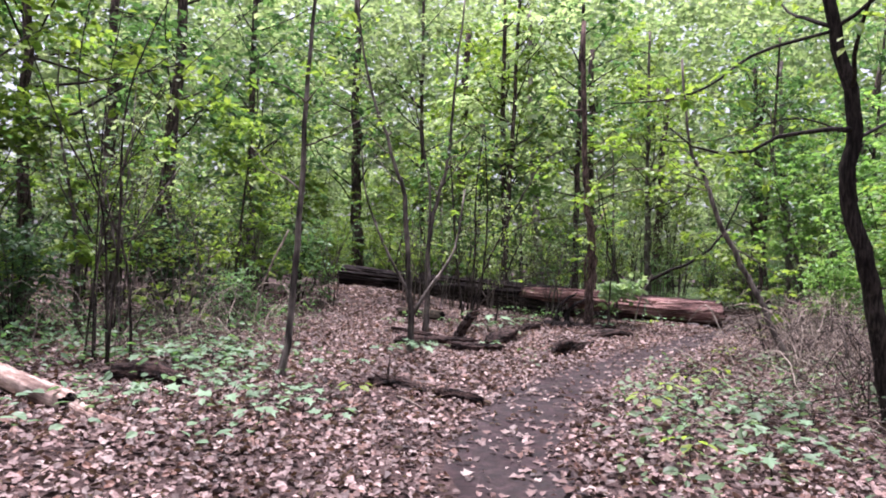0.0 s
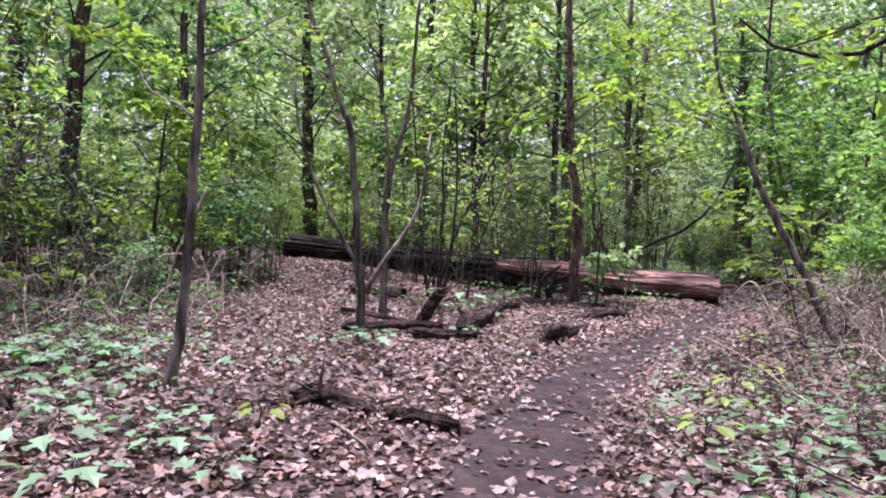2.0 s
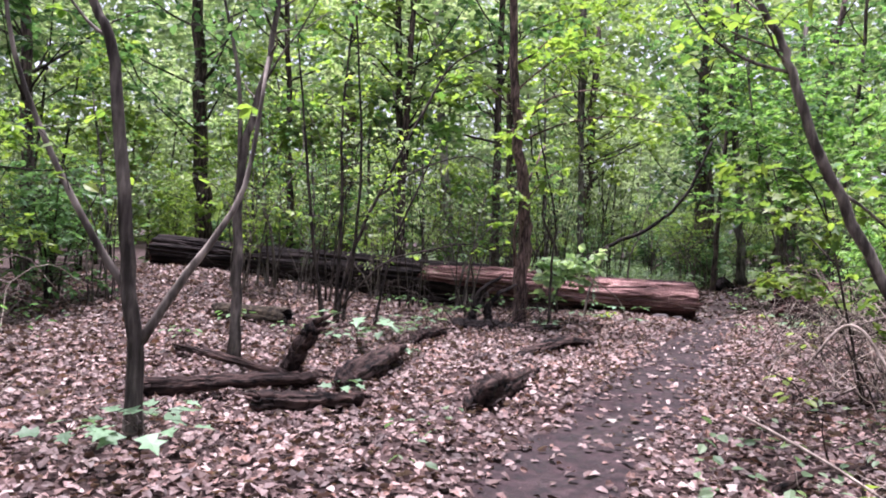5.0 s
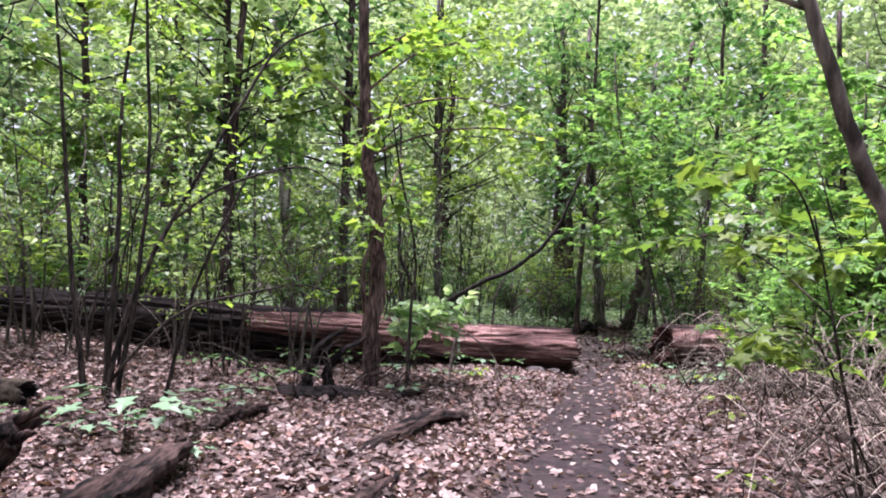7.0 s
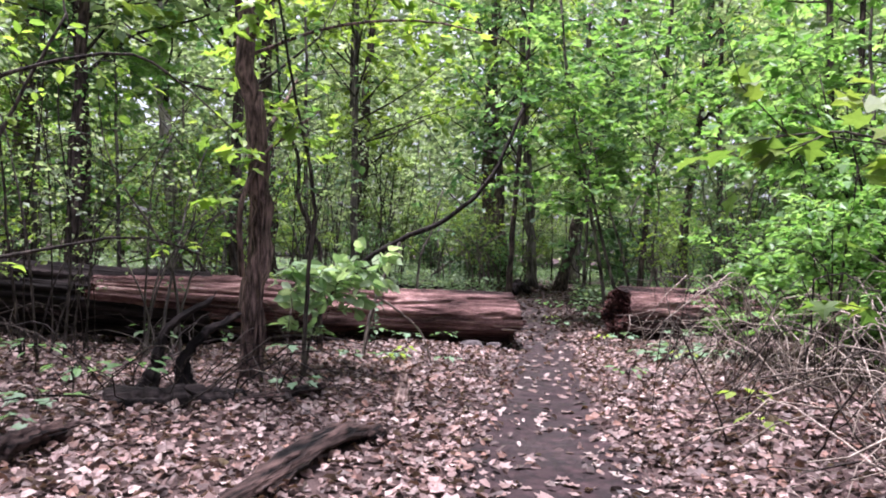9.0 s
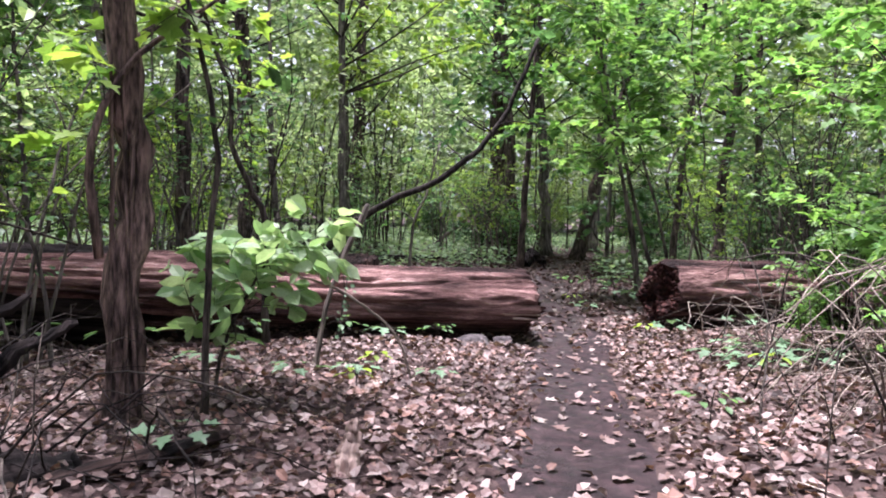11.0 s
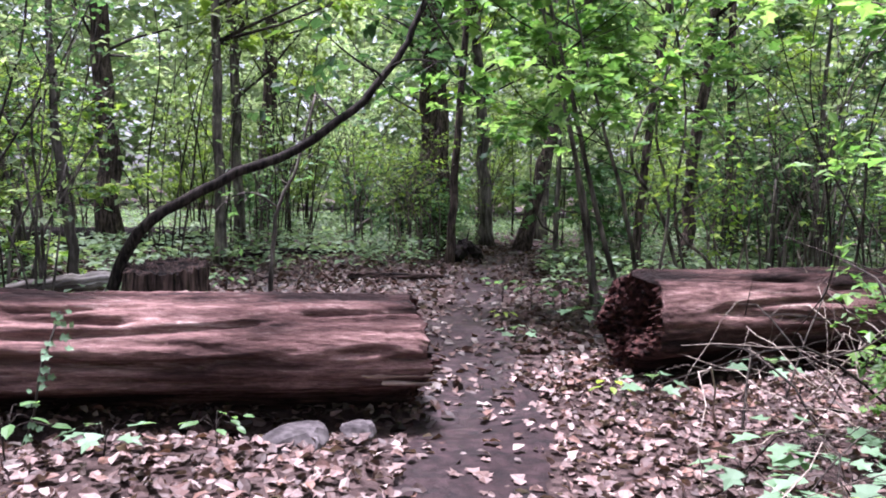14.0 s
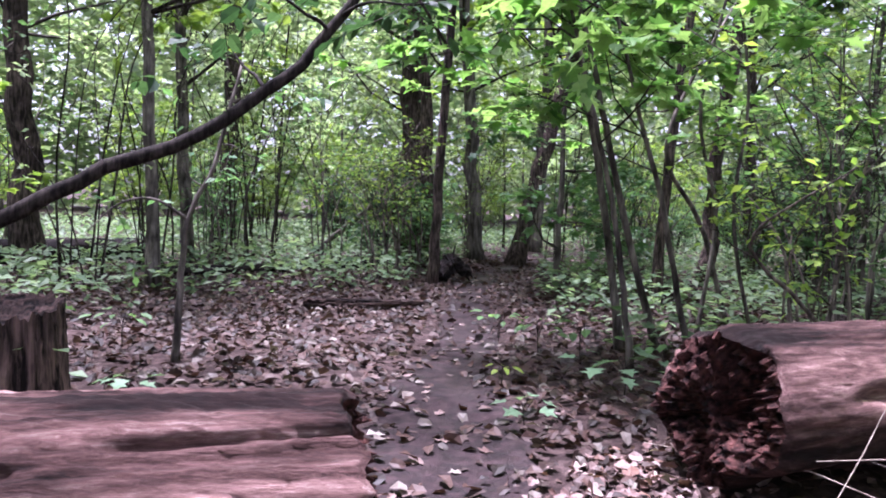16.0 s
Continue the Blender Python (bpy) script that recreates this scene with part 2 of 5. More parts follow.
class Wood:
    """Tubes gathered into one mesh."""

    def __init__(self):
        self.v, self.f = [], []

    def tube(self, line, radii, sides=6, rough=0.0, rng=None):
        line = np.asarray(line, dtype=float)
        t = np.gradient(line, axis=0)
        t /= np.linalg.norm(t, axis=1)[:, None] + 1e-9
        side = np.cross(t[0], (0.31, 0.83, 0.46))
        side /= np.linalg.norm(side) + 1e-9
        base, n = len(self.v), len(line)
        ang = np.linspace(0, 2 * math.pi, sides, endpoint=False)
        furrow = 1 + rough * rng.normal(size=sides) if rough else 1
        for k in range(n):
            side = side - t[k] * np.dot(side, t[k])
            side /= np.linalg.norm(side) + 1e-9
            up = np.cross(t[k], side)
            r = np.full(sides, radii[k])
            if rough:
                r = r * (furrow + rough * 0.3 * rng.normal(size=sides) + rough * 1.4 * np.sin(2 * ang + 0.15 * k))
            self.v.extend((line[k] + np.outer(np.cos(ang) * r, side) + np.outer(np.sin(ang) * r, up)).tolist())
            if k:
                a, b = base + (k - 1) * sides, base + k * sides
                self.f.extend([(a + i, a + (i + 1) % sides, b + (i + 1) % sides, b + i) for i in range(sides)])
        self.f.append(tuple(base + i for i in reversed(range(sides))))
        self.f.append(tuple(base + (n - 1) * sides + i for i in range(sides)))

    def put(self, name, mat, parent=None, label=""):
        return mesh_object(name, self.v, self.f, mat, parent, label)


KITE = (np.array([(0, 0, 0), (0.45, 0.3, 0.07), (1, 0, -0.06), (0.45, -0.3, 0.07)]), np.array([(0, 2, 1), (0, 3, 2)]))
OVAL = (np.array([(0, 0, 0), (0.3, 0.27, 0.05), (0.7, 0.24, 0.02), (1, 0, -0.12), (0.7, -0.24, 0.02), (0.3, -0.27, 0.05), (0.5, 0, -0.02)]),
        np.array([(6, 1, 0), (6, 2, 1), (6, 3, 2), (6, 4, 3), (6, 5, 4), (6, 0, 5)]))
MAPLE = (np.array([(0.42, 0, -0.02), (0, 0, 0), (0.1, 0.4, 0.03), (0.34, 0.22, 0), (0.6, 0.46, 0.05), (0.66, 0.16, 0.0), (1, 0, -0.1),
                   (0.66, -0.16, 0), (0.6, -0.46, 0.05), (0.34, -0.22, 0), (0.1, -0.4, 0.03)]),
         np.array([(0, k + 1, k) for k in range(1, 10)] + [(0, 1, 10)]))
CURL = (np.array([(0.45, 0, 0.1), (0, 0, 0.0), (0.12, 0.3, 0.12), (0.4, 0.2, 0.04), (0.68, 0.34, 0.16), (1, 0, 0.02), (0.66, -0.32, 0.17), (0.38, -0.2, 0.03), (0.12, -0.3, 0.1)]),
        np.array([(0, k + 1, k) for k in range(1, 8)] + [(0, 1, 8)]))

SCRAP = (np.array([(0.5, 0, 0.08), (0, 0, 0.0), (0.2, 0.3, 0.16), (0.75, 0.28, 0.1), (1, 0, -0.02), (0.7, -0.3, 0.2), (0.22, -0.24, 0.06)]),
         np.array([(0, k + 1, k) for k in range(1, 6)] + [(0, 1, 6)]))


def unit(a):
    return a / (np.linalg.norm(a, axis=-1, keepdims=True) + 1e-9)


def leaf_batch(at, way, up, size, shape):
    """Vertices and triangles of many leaves, each on its own place, way and slope."""
    v, f = shape
    way = unit(np.asarray(way, dtype=float))
    side = unit(np.cross(up, way))
    up = np.cross(way, side)
    size = np.asarray(size)[:, None, None]
    out = np.asarray(at)[:, None, :] + size * (v[None, :, 0:1] * way[:, None] + v[None, :, 1:2] * side[:, None] + v[None, :, 2:3] * up[:, None])
    tri = f[None] + (np.arange(len(out)) * len(v))[:, None, None]
    return out.reshape(-1, 3), tri.reshape(-1, 3)


def bent(rng, start, way, length, steps, wobble, lift):
    """A wandering line of twig or limb."""
    p, d = np.array(start, dtype=float), unit(np.array(way, dtype=float))
    line = [p]
    for _ in range(steps):
        d = unit(d + rng.normal(size=3) * wobble + np.array((0, 0, lift)))
        p = p + d * length / steps
        line.append(p)
    return np.array(line)


def dress(rng, tree, lines, leaf_size, per_twig, twigs_per_line, leaf_mat, shape, twig_length=0.6, twig_r=0.004, flat=0.35, start=0.3, fine=()):
    """Twigs along the given limbs, with leaves on them: parts twigs and crown."""
    wood, at, way, up, size = Wood(), [], [], [], []
    for line in lines:
        for _ in range(twigs_per_line):
            k = rng.uniform(start, 1) * (len(line) - 1)
            i = min(int(k), len(line) - 2)
            p = line[i] + (line[i + 1] - line[i]) * (k - i)
            along = unit(line[i + 1] - line[i])
            d = unit(along * 0.5 + rng.normal(size=3) * np.array((1, 1, 0.35)))
            tw = bent(rng, p, d, twig_length * rng.uniform(0.5, 1.3), 4, 0.18, -0.03)
            wood.tube(tw[::4] if fine else tw[::2], (twig_r, twig_r * 0.4) if fine else np.linspace(twig_r, twig_r * 0.4, 3), 3)
            n = per_twig
            u = rng.uniform(0.15, 1, n) * 4
            j = np.minimum(u.astype(int), 3)
            q = tw[j] + (tw[j + 1] - tw[j]) * (u - j)[:, None]
            dd = unit(tw[j + 1] - tw[j])
            sidew = np.cross(dd, (0, 0, 1.0)) * rng.choice((-1, 1), n)[:, None]
            at.append(q)
            way.append(dd * 0.5 + sidew + rng.normal(size=(n, 3)) * 0.35 + np.array((0, 0, -0.25)))
            up.append(np.array((0, 0, 1.0)) + rng.normal(size=(n, 3)) * flat)
            size.append(leaf_size * rng.uniform(0.6, 1.25, n))
    for limb, r in fine:
        wood.tube(limb[::2], np.linspace(r, r * 0.3, len(limb[::2])), 4)
    wood.put("brushwood", M_TWIG, tree)["kind"] = "stuff"
    v, f = leaf_batch(np.vstack(at), np.vstack(way), np.vstack(up), np.concatenate(size), shape)
    mesh_object("crown", v, f, leaf_mat, tree, smooth=False)["kind"] = "stuff"


def limbs_from(rng, stem, r, count, low, length, lift=0.1, rise=0.5):
    """Side limbs of a stem: lines and their thickness."""
    out = []
    for k in range(count):
        f = low + (0.97 - low) * (k + rng.uniform(0, 1)) / count
        i = int(f * (len(stem) - 1))
        a = rng.uniform(0, 2 * math.pi)
        d = (math.cos(a), math.sin(a), rise * rng.uniform(0.3, 1.4))
        ln = length * (1.15 - 0.6 * f) * rng.uniform(0.6, 1.2)
        out.append((bent(rng, stem[i], d, ln, 7, 0.16, lift * 0.3), max(0.004, min(0.035, r[i] * 0.42))))
    return out


def woody_plant(name, label, category, stems, bark_mat, leaf_mat, seed, limbs=8, low=0.35, limb_length=1.5, leaf_size=0.1, per_twig=9, twigs=5,
                shape=KITE, sides=8, rise=0.5, twig_length=0.6, group="", at=(0, 0, 0), flare=1.35, rough=0.03, flat=0.35, extra=(), joined=False):
    """A tree or shrub: stems as (points, radius below, radius above), limbs, twigs and leaves."""
    rng = np.random.default_rng(seed)
    tree = thing(name, label, category, at, group)
    lines, fine = [], []
    for number, (pts, r0, r1) in enumerate(stems):
        n = max(10, int(3 * len(pts)) + 6)
        line = smooth_line(pts, n)
        line[1:-1] += rng.normal(size=(n - 2, 3)) * r0 * 0.16
        r = np.linspace(r0, r1, n)
        r[0] *= flare
        r[1] *= 1 + (flare - 1) * 0.4
        w = Wood()
        w.tube(line, r, sides, rough, rng)
        w.put("trunk" if number == 0 else "stem", bark_mat, tree)
        if limbs:
            for limb, lr in limbs_from(rng, line, r, limbs, low, limb_length, rise=rise):
                lines.append(limb)
                if joined:
                    fine.append((limb, lr))
                    continue
                w = Wood()
                w.tube(limb, np.linspace(lr, lr * 0.3, len(limb)), 5)
                w.put("limb", bark_mat, tree)
    for pts, r0 in extra:
        limb = smooth_line(pts, 12)
        w = Wood()
        w.tube(limb, np.linspace(r0, r0 * 0.35, 12), 6)
        w.put("limb", bark_mat, tree)
        lines.append(limb)
    if lines and twigs:
        dress(rng, tree, lines, leaf_size, per_twig, twigs, leaf_mat, shape, twig_length, flat=flat, fine=fine)
    return tree


# ---------------------------------------------------------------- the lie of the land
TRAIL = [(-0.2, -6), (0.1, -1), (0.3, 2.5), (0.48, 5.0), (0.75, 6.8), (1.5, 9.0), (2.55, 11.2), (3.4, 12.5), (4.75, 14.5), (5.6, 16.0), (6.5, 17.4),
         (8.0, 19.75), (8.6, 21.0), (9.4, 22.6), (11.4, 25.7), (13.5, 28.9), (15.4, 31.0), (18.5, 33.5), (24, 36)]
trail = smooth_line([(x, y, 0) for x, y in TRAIL], 260)[:, :2]


def off_trail(x, y):
    """Metres from the middle of the trodden path."""
    x, y = np.atleast_1d(x), np.atleast_1d(y)
    out = np.empty(len(x))
    for k in range(0, len(x), 4000):
        p = np.stack([x[k:k + 4000], y[k:k + 4000]], 1)
        out[k:k + 4000] = np.sqrt(((p[:, None] - trail[None]) ** 2).sum(2)).min(1)
    return out


def waves(x, y):
    return (0.03 * np.sin(1.1 * x + 0.7 * y + 1) + 0.025 * np.sin(0.8 * y - 1.3 * x) + 0.015 * np.sin(2.3 * x + 1.9 * y) + 0.008 * np.sin(5.1 * x - 4.3 * y))


# lines under the logs where the ground is dug to darken the shade
LOG_FEET = [((2.3, 21.0), (7.85, 19.98), 0.11), ((9.8, 20.05), (14.6, 19.55), 0.1), ((-2.6, 20.5), (3.4, 20.25), 0.06)]


def from_line(x, y, a, b):
    """Metres from the line between a and b."""
    dx, dy = b[0] - a[0], b[1] - a[1]
    u = np.clip(((x - a[0]) * dx + (y - a[1]) * dy) / (dx * dx + dy * dy), 0, 1)
    return np.hypot(x - a[0] - u * dx, y - a[1] - u * dy)


def under_logs(x, y):
    """True where earth is scooped and bared to deepen the logs' shade."""
    out = np.zeros(len(x), dtype=bool)
    for a, b, _ in LOG_FEET:
        out |= from_line(x, y, a, b) < 0.24
    return out


def height(x, y):
    x, y = np.atleast_1d(np.asarray(x, dtype=float)), np.atleast_1d(np.asarray(y, dtype=float))
    z = waves(x, y)
    z += 0.62 * np.exp(-(((x + 2.2) / 3.2) ** 2 + ((y - 20.5) / 3.6) ** 2))
    z += 0.1 * np.exp(-(((x - 2.8) / 1.6) ** 2 + ((y - 18.0) / 1.5) ** 2))
    z += 0.25 * np.exp(-(((x - 8.0) / 2.0) ** 2 + ((y - 14.4) / 2.5) ** 2))
    for a, b, deep in LOG_FEET:
        z -= deep * np.exp(-(from_line(x, y, a, b) / 0.3) ** 4)
    d = off_trail(x, y)
    return z * (1 - 0.7 * np.exp(-(d / 0.8) ** 2)) - 0.06 * np.exp(-(d / 0.7) ** 2)


def ground_at(x, y):
    return float(height(x, y)[0])


def axis(low, high, step, far):
    near = list(np.arange(low, high + step / 2, step))
    out, s = [], step
    a, b = near[0], near[-1]
    left, right = [], []
    while b < far:
        s *= 1.35
        a, b = a - s, b + s
        left.append(a)
        right.append(b)
    return np.array(left[::-1] + near + right)


gx, gy = axis(-8, 18, 0.14, 600), axis(-3, 34, 0.14, 600)
GX, GY = np.meshgrid(gx, gy)
GZ = height(GX.ravel(), GY.ravel())
idx = np.arange(GX.size).reshape(GX.shape)
quads = np.stack([idx[:-1, :-1], idx[:-1, 1:], idx[1:, 1:], idx[1:, :-1]], -1).reshape(-1, 4)
ground = mesh_object("ground", np.stack([GX.ravel(), GY.ravel(), GZ], 1), quads, M_GROUND)
tagged(ground, "brown woodland floor of leaf mould", "ground", kind="structure")

# the trodden path: a strip with a ragged edge, just over the ground
n_across = 9
rng = np.random.default_rng(3)
strip = []
wide_l = 0.52 + 0.1 * np.sin(np.linspace(0, 31, 260)) + 0.06 * np.sin(np.linspace(2, 97, 260)) + rng.normal(size=260) * 0.05
wide_r = 0.5 + 0.1 * np.sin(np.linspace(4, 27, 260)) + 0.06 * np.sin(np.linspace(1, 83, 260)) + rng.normal(size=260) * 0.025
taper = np.clip(1 - (trail[:, 1] - 20) / 22, 0.45, 1)
wide_l, wide_r = wide_l * taper, wide_r * taper
along = unit(np.gradient(trail, axis=0))
for k in range(260):
    right = np.array((along[k][1], -along[k][0]))
    for u in np.linspace(-1, 1, n_across):
        strip.append(trail[k] + right * u * (wide_r[k] if u > 0 else wide_l[k]))
strip = np.array(strip)
sz = height(strip[:, 0], strip[:, 1]) + 0.014
edge = np.tile(np.abs(np.linspace(-1, 1, n_across)) > 0.99, 260)
sz[edge] -= 0.03
idx = np.arange(len(strip)).reshape(260, n_across)
quads = np.stack([idx[:-1, :-1], idx[:-1, 1:], idx[1:, 1:], idx[1:, :-1]], -1).reshape(-1, 4)
dirt_path = tagged(mesh_object("dirt_path", np.column_stack([strip, sz]), quads, M_PATH), "narrow trodden path of damp dark mud", "path", kind="structure")

# ---------------------------------------------------------------- leaf litter
def scatter(rng, n, box, keep):
    x, y = rng.uniform(box[0], box[2], n), rng.uniform(box[1], box[3], n)
    ok = keep(x, y, rng.uniform(0, 1, n))
    return x[ok], y[ok]


def litter(name, label, seed, n, box, keep, size, lift, shape, mat, tilt=0.35):
    rng = np.random.default_rng(seed)
    x, y = scatter(rng, n, box, keep)
    m = len(x)
    a = rng.uniform(0, 2 * math.pi, m)
    at = np.stack([x, y, height(x, y) + rng.uniform(lift[0], lift[1], m)], 1)
    way = np.stack([np.cos(a), np.sin(a), rng.normal(size=m) * tilt * 0.6], 1)
    up = np.array((0, 0, 1.0)) + rng.normal(size=(m, 3)) * tilt
    s = size * rng.uniform(0.55, 1.3, m)
    v, f = leaf_batch(at - way * s[:, None] * 0.4, way, up, s, shape)
    return tagged(mesh_object(name, v, f, mat, smooth=False), label, "leaf litter", kind="stuff")


def off_path(x, y, u):
    d = off_trail(x, y)
    return (u < np.clip((d - 0.22) / 0.42, 0.1, 1)) & ~under_logs(x, y)


litter("leaf_litter", "thick litter of curled brown and pinkish dead leaves", 11, 96000, (-5, 2.8, 11, 21), off_path, 0.068, (0.003, 0.05), SCRAP, M_LITTER, 0.55)
litter("leaf_litter", "larger lobed dead leaves on top of the litter", 16, 9000, (-5, 2, 12, 21), off_path, 0.105, (0.02, 0.055), CURL, M_LITTER, 0.4)
# litter whose dark colour holds the shade of this ground
litter("far_leaf_litter", "brown dead leaves covering the floor beyond the log", 12, 36000, (0, 20, 18, 34), lambda x, y, u: u < np.clip(off_trail(x, y) / 0.6, 0.15, 1) * 0.98, 0.1, (0.005, 0.045), SCRAP, M_SHADELITTER, 0.5)
litter("side_leaf_litter", "brown dead leaves under the bushes", 13, 34000, (-14, 3, -4.0, 26), lambda x, y, u: u < np.clip((-3.9 - x) / 1.6, 0, 1), 0.1, (0.005, 0.05), KITE, M_LITTER)
litter("side_leaf_litter", "brown dead leaves under the bushes beside the path", 17, 30000, (10, -6, 21, 22), lambda x, y, u: u < np.clip((x - 10) / 1.6, 0, 1), 0.1, (0.005, 0.05), KITE, M_LITTER)
litter("side_leaf_litter", "brown dead leaves along the path behind", 18, 32000, (-14, -9, 13, 3.8), lambda x, y, u: (off_trail(x, y) > 0.4) & (u < np.clip((4 - y) / 1.6, 0, 1)), 0.1, (0.005, 0.05), KITE, M_LITTER)

# single dead leaves that lie on the mud of the path
rng = np.random.default_rng(15)
leaf_meshes = []
for k in range(290):
    i = rng.integers(30, 225)
    x, y = trail[i] + rng.normal(size=2) * 0.27
    m = pose(x, y, ground_at(x, y) + 0.022, rng.uniform(-12, 12), rng.uniform(-12, 12), rng.uniform(0, 360)) @ Matrix.Scale(rng.uniform(0.06, 0.13), 4)
    if len(leaf_meshes) < 2:
        o = mesh_object("leaf", (CURL if k == 0 else MAPLE)[0] - (0.4, 0, 0), (CURL if k == 0 else MAPLE)[1], M_PATHLEAF, dirt_path, smooth=False)
        leaf_meshes.append(o.data)
    else:
        o = new("leaf", leaf_meshes[k % 2])
        o.parent = dirt_path
    o.matrix_basis = m


# ---------------------------------------------------------------- fallen logs, stump, broken wood
def ridges(rng, a, s, count, depth):
    """Long furrows: waves round the log that drift slowly along it."""
    out = np.zeros_like(a)
    for _ in range(count):
        k = rng.integers(3, 26)
        out += np.sin(k * a + rng.uniform(0, 6.3) + rng.uniform(-0.5, 0.5) * s + 0.7 * np.sin(s * rng.uniform(0.4, 1.6) + rng.uniform(0, 6))) / (k ** 0.55)
    return depth * out / math.sqrt(count)


def fallen_log(name, label, a, b, r0, r1, seed, mat, end_mat, depth=0.05, ends=(True, True), around=90, step=0.06, sag=0.0, flatten=1.0, splinter=False, undercut=0.0, cracks=0):
    """A log from a to b: furrowed body and rough ends, laid along its own x."""
    rng = np.random.default_rng(seed)
    a, b = Vector(a), Vector(b)
    length = (b - a).length
    log = thing(name, label, "log")
    log.matrix_basis = Matrix.Translation(a) @ (b - a).to_track_quat("X", "Z").to_matrix().to_4x4()
    n = max(8, int(length / step))
    ang = np.linspace(0, 2 * math.pi, around, endpoint=False)
    S, A = np.meshgrid(np.linspace(0, length, n), ang, indexing="ij")
    R = (r0 + (r1 - r0) * S / length) * (1 + 0.05 * np.sin(2 * A + S * 0.8 + seed) + 0.03 * np.sin(S * 2.1 + seed)) + ridges(rng, A, S, 26, depth * 0.5)
    cut = ridges(rng, A, S * 2.5, 18, 1.0)
    R -= depth * np.clip(cut - 0.7, 0, 1.5)
    for _ in range(cracks):
        a0, s0, ln = rng.uniform(0, 2 * math.pi), rng.uniform(-0.3, length), rng.uniform(0.3, 1.8)
        path = a0 + 0.1 * np.sin(S * rng.uniform(0.8, 2.5) + rng.uniform(0, 6)) + rng.uniform(-0.05, 0.05) * S
        gap = (A - path + math.pi) % (2 * math.pi) - math.pi
        fade = np.clip(np.minimum(S - s0, s0 + ln - S) / 0.15, 0, 1)
        R -= rng.uniform(0.015, 0.06) * fade * np.exp(-(gap / rng.uniform(0.03, 0.08)) ** 2)
    R += rng.normal(size=R.shape) * 0.0035
    ragged = 0.03 * np.sin(ang * 3 + seed) + 0.02 * np.sin(ang * 7 + 2 * seed) + 0.012 * np.sin(ang * 17 + seed) + rng.normal(size=around) * 0.006
    X = S.copy()
    X[-1] += ragged
    X[-2] += ragged * 0.5
    X[0] += ragged[::-1]
    R[0] *= 0.93
    R[-1] *= 0.93
    low = np.clip((-np.sin(A) - 0.3) / 0.4, 0, 1)
    V = np.stack([X, np.cos(A) * R * (1 - undercut * low), np.sin(A) * R * flatten - sag * np.sin(S / length * math.pi)], -1).reshape(-1, 3)
    idx = np.arange(n * around).reshape(n, around)
    nxt = np.roll(idx, -1, axis=1)
    F = np.stack([idx[:-1], nxt[:-1], nxt[1:], idx[1:]], -1).reshape(-1, 4)
    mesh_object("body", V, F, mat, log)
    for which, on in enumerate(ends):
        if not on:
            continue
        row = 0 if which == 0 else n - 1
        sign = -1 if which == 0 else 1
        rings, verts = 12, []
        for k in range(rings + 1):
            f = 1 - k / rings
            d = sign * (rng.normal(size=around) * 0.03 + 0.05 * np.sin(ang * 5 + k * 1.7) * np.sin(k * 2.1 + ang * 3) - 0.12 * (1 - f) * (0.5 + 0.5 * np.sin(ang * 2 + seed)))
            x = X[row] * f + (X[row].mean()) * (1 - f) + (d if 0 < k else 0)
            verts.append(np.stack([x, np.cos(ang) * R[row] * f * (1 - undercut * np.clip((-np.sin(ang) - 0.3) / 0.4, 0, 1)), np.sin(ang) * R[row] * f * flatten], -1))
        idx = np.arange((rings + 1) * around).reshape(rings + 1, around)
        nxt = np.roll(idx, -1, axis=1)
        F = np.stack([idx[:-1], nxt[:-1], nxt[1:], idx[1:]], -1).reshape(-1, 4)
        mesh_object("broken_end", np.vstack(verts), F, end_mat, log, smooth=False)
    if splinter:
        for ang0, ln, w in ((3.3, 0.6, 0.026), (3.45, 0.4, 0.02)):
            wd = Wood()
            y, z = math.cos(ang0) * r1 * 1.0, math.sin(ang0) * r1 * 1.0
            wd.tube(np.array([(length - ln, y * 0.97, z), (length - ln * 0.5, y * 1.02, z + 0.01), (length + 0.05, y * 0.99, z - 0.005)]), [0.006, w, 0.008], 5)
            wd.put("splinter", M_PALEWOOD, log, "pale torn splinter of wood")
    return log


trunk_log = fallen_log("fallen_log", "thick weathered reddish log without bark, broken off beside the path", (2.9, 21.45, 0.42), (7.8, 20.36, 0.3), 0.4, 0.385, 5, M_LOG, M_ROT, 0.075, splinter=True, undercut=0.7, around=190, step=0.035, cracks=90)
right_log = fallen_log("fallen_log", "reddish rotten log with a crumbling dark end beside the path", (9.72, 20.42, 0.36), (14.6, 19.9, 0.34), 0.44, 0.4, 9, M_ROTLOG, M_ROT, 0.085, undercut=0.7, around=150, step=0.045, cracks=80)
dark_log = fallen_log("fallen_log", "long black rotting log lying up the slope", (-2.9, 20.9, 0.9), (3.6, 20.7, 0.42), 0.31, 0.42, 13, M_DARKLOG, M_ROT, 0.16, undercut=0.6, cracks=140, around=130, step=0.045)
fallen_log("fallen_log", "short weathered log with a pale split top against the long log", (2.25, 20.4, 0.68), (4.5, 20.3, 0.52), 0.15, 0.28, 17, M_LOG, M_ROT, 0.09, undercut=0.6, cracks=50, around=120, step=0.045)
fallen_log("fallen_log", "pale dead log lying in the leaf litter", (-5.2, 8.0, 0.17), (-3.2, 6.42, 0.09), 0.13, 0.1, 21, M_PALEWOOD, M_DARKLOG, 0.02, around=40)
fallen_log("fallen_log", "dark rotten log lying on the green floor of the wood", (3.2, 31.0, 0.25), (8.6, 33.0, 0.25), 0.25, 0.2, 23, M_DARKLOG, M_DARKLOG, 0.05, around=40)
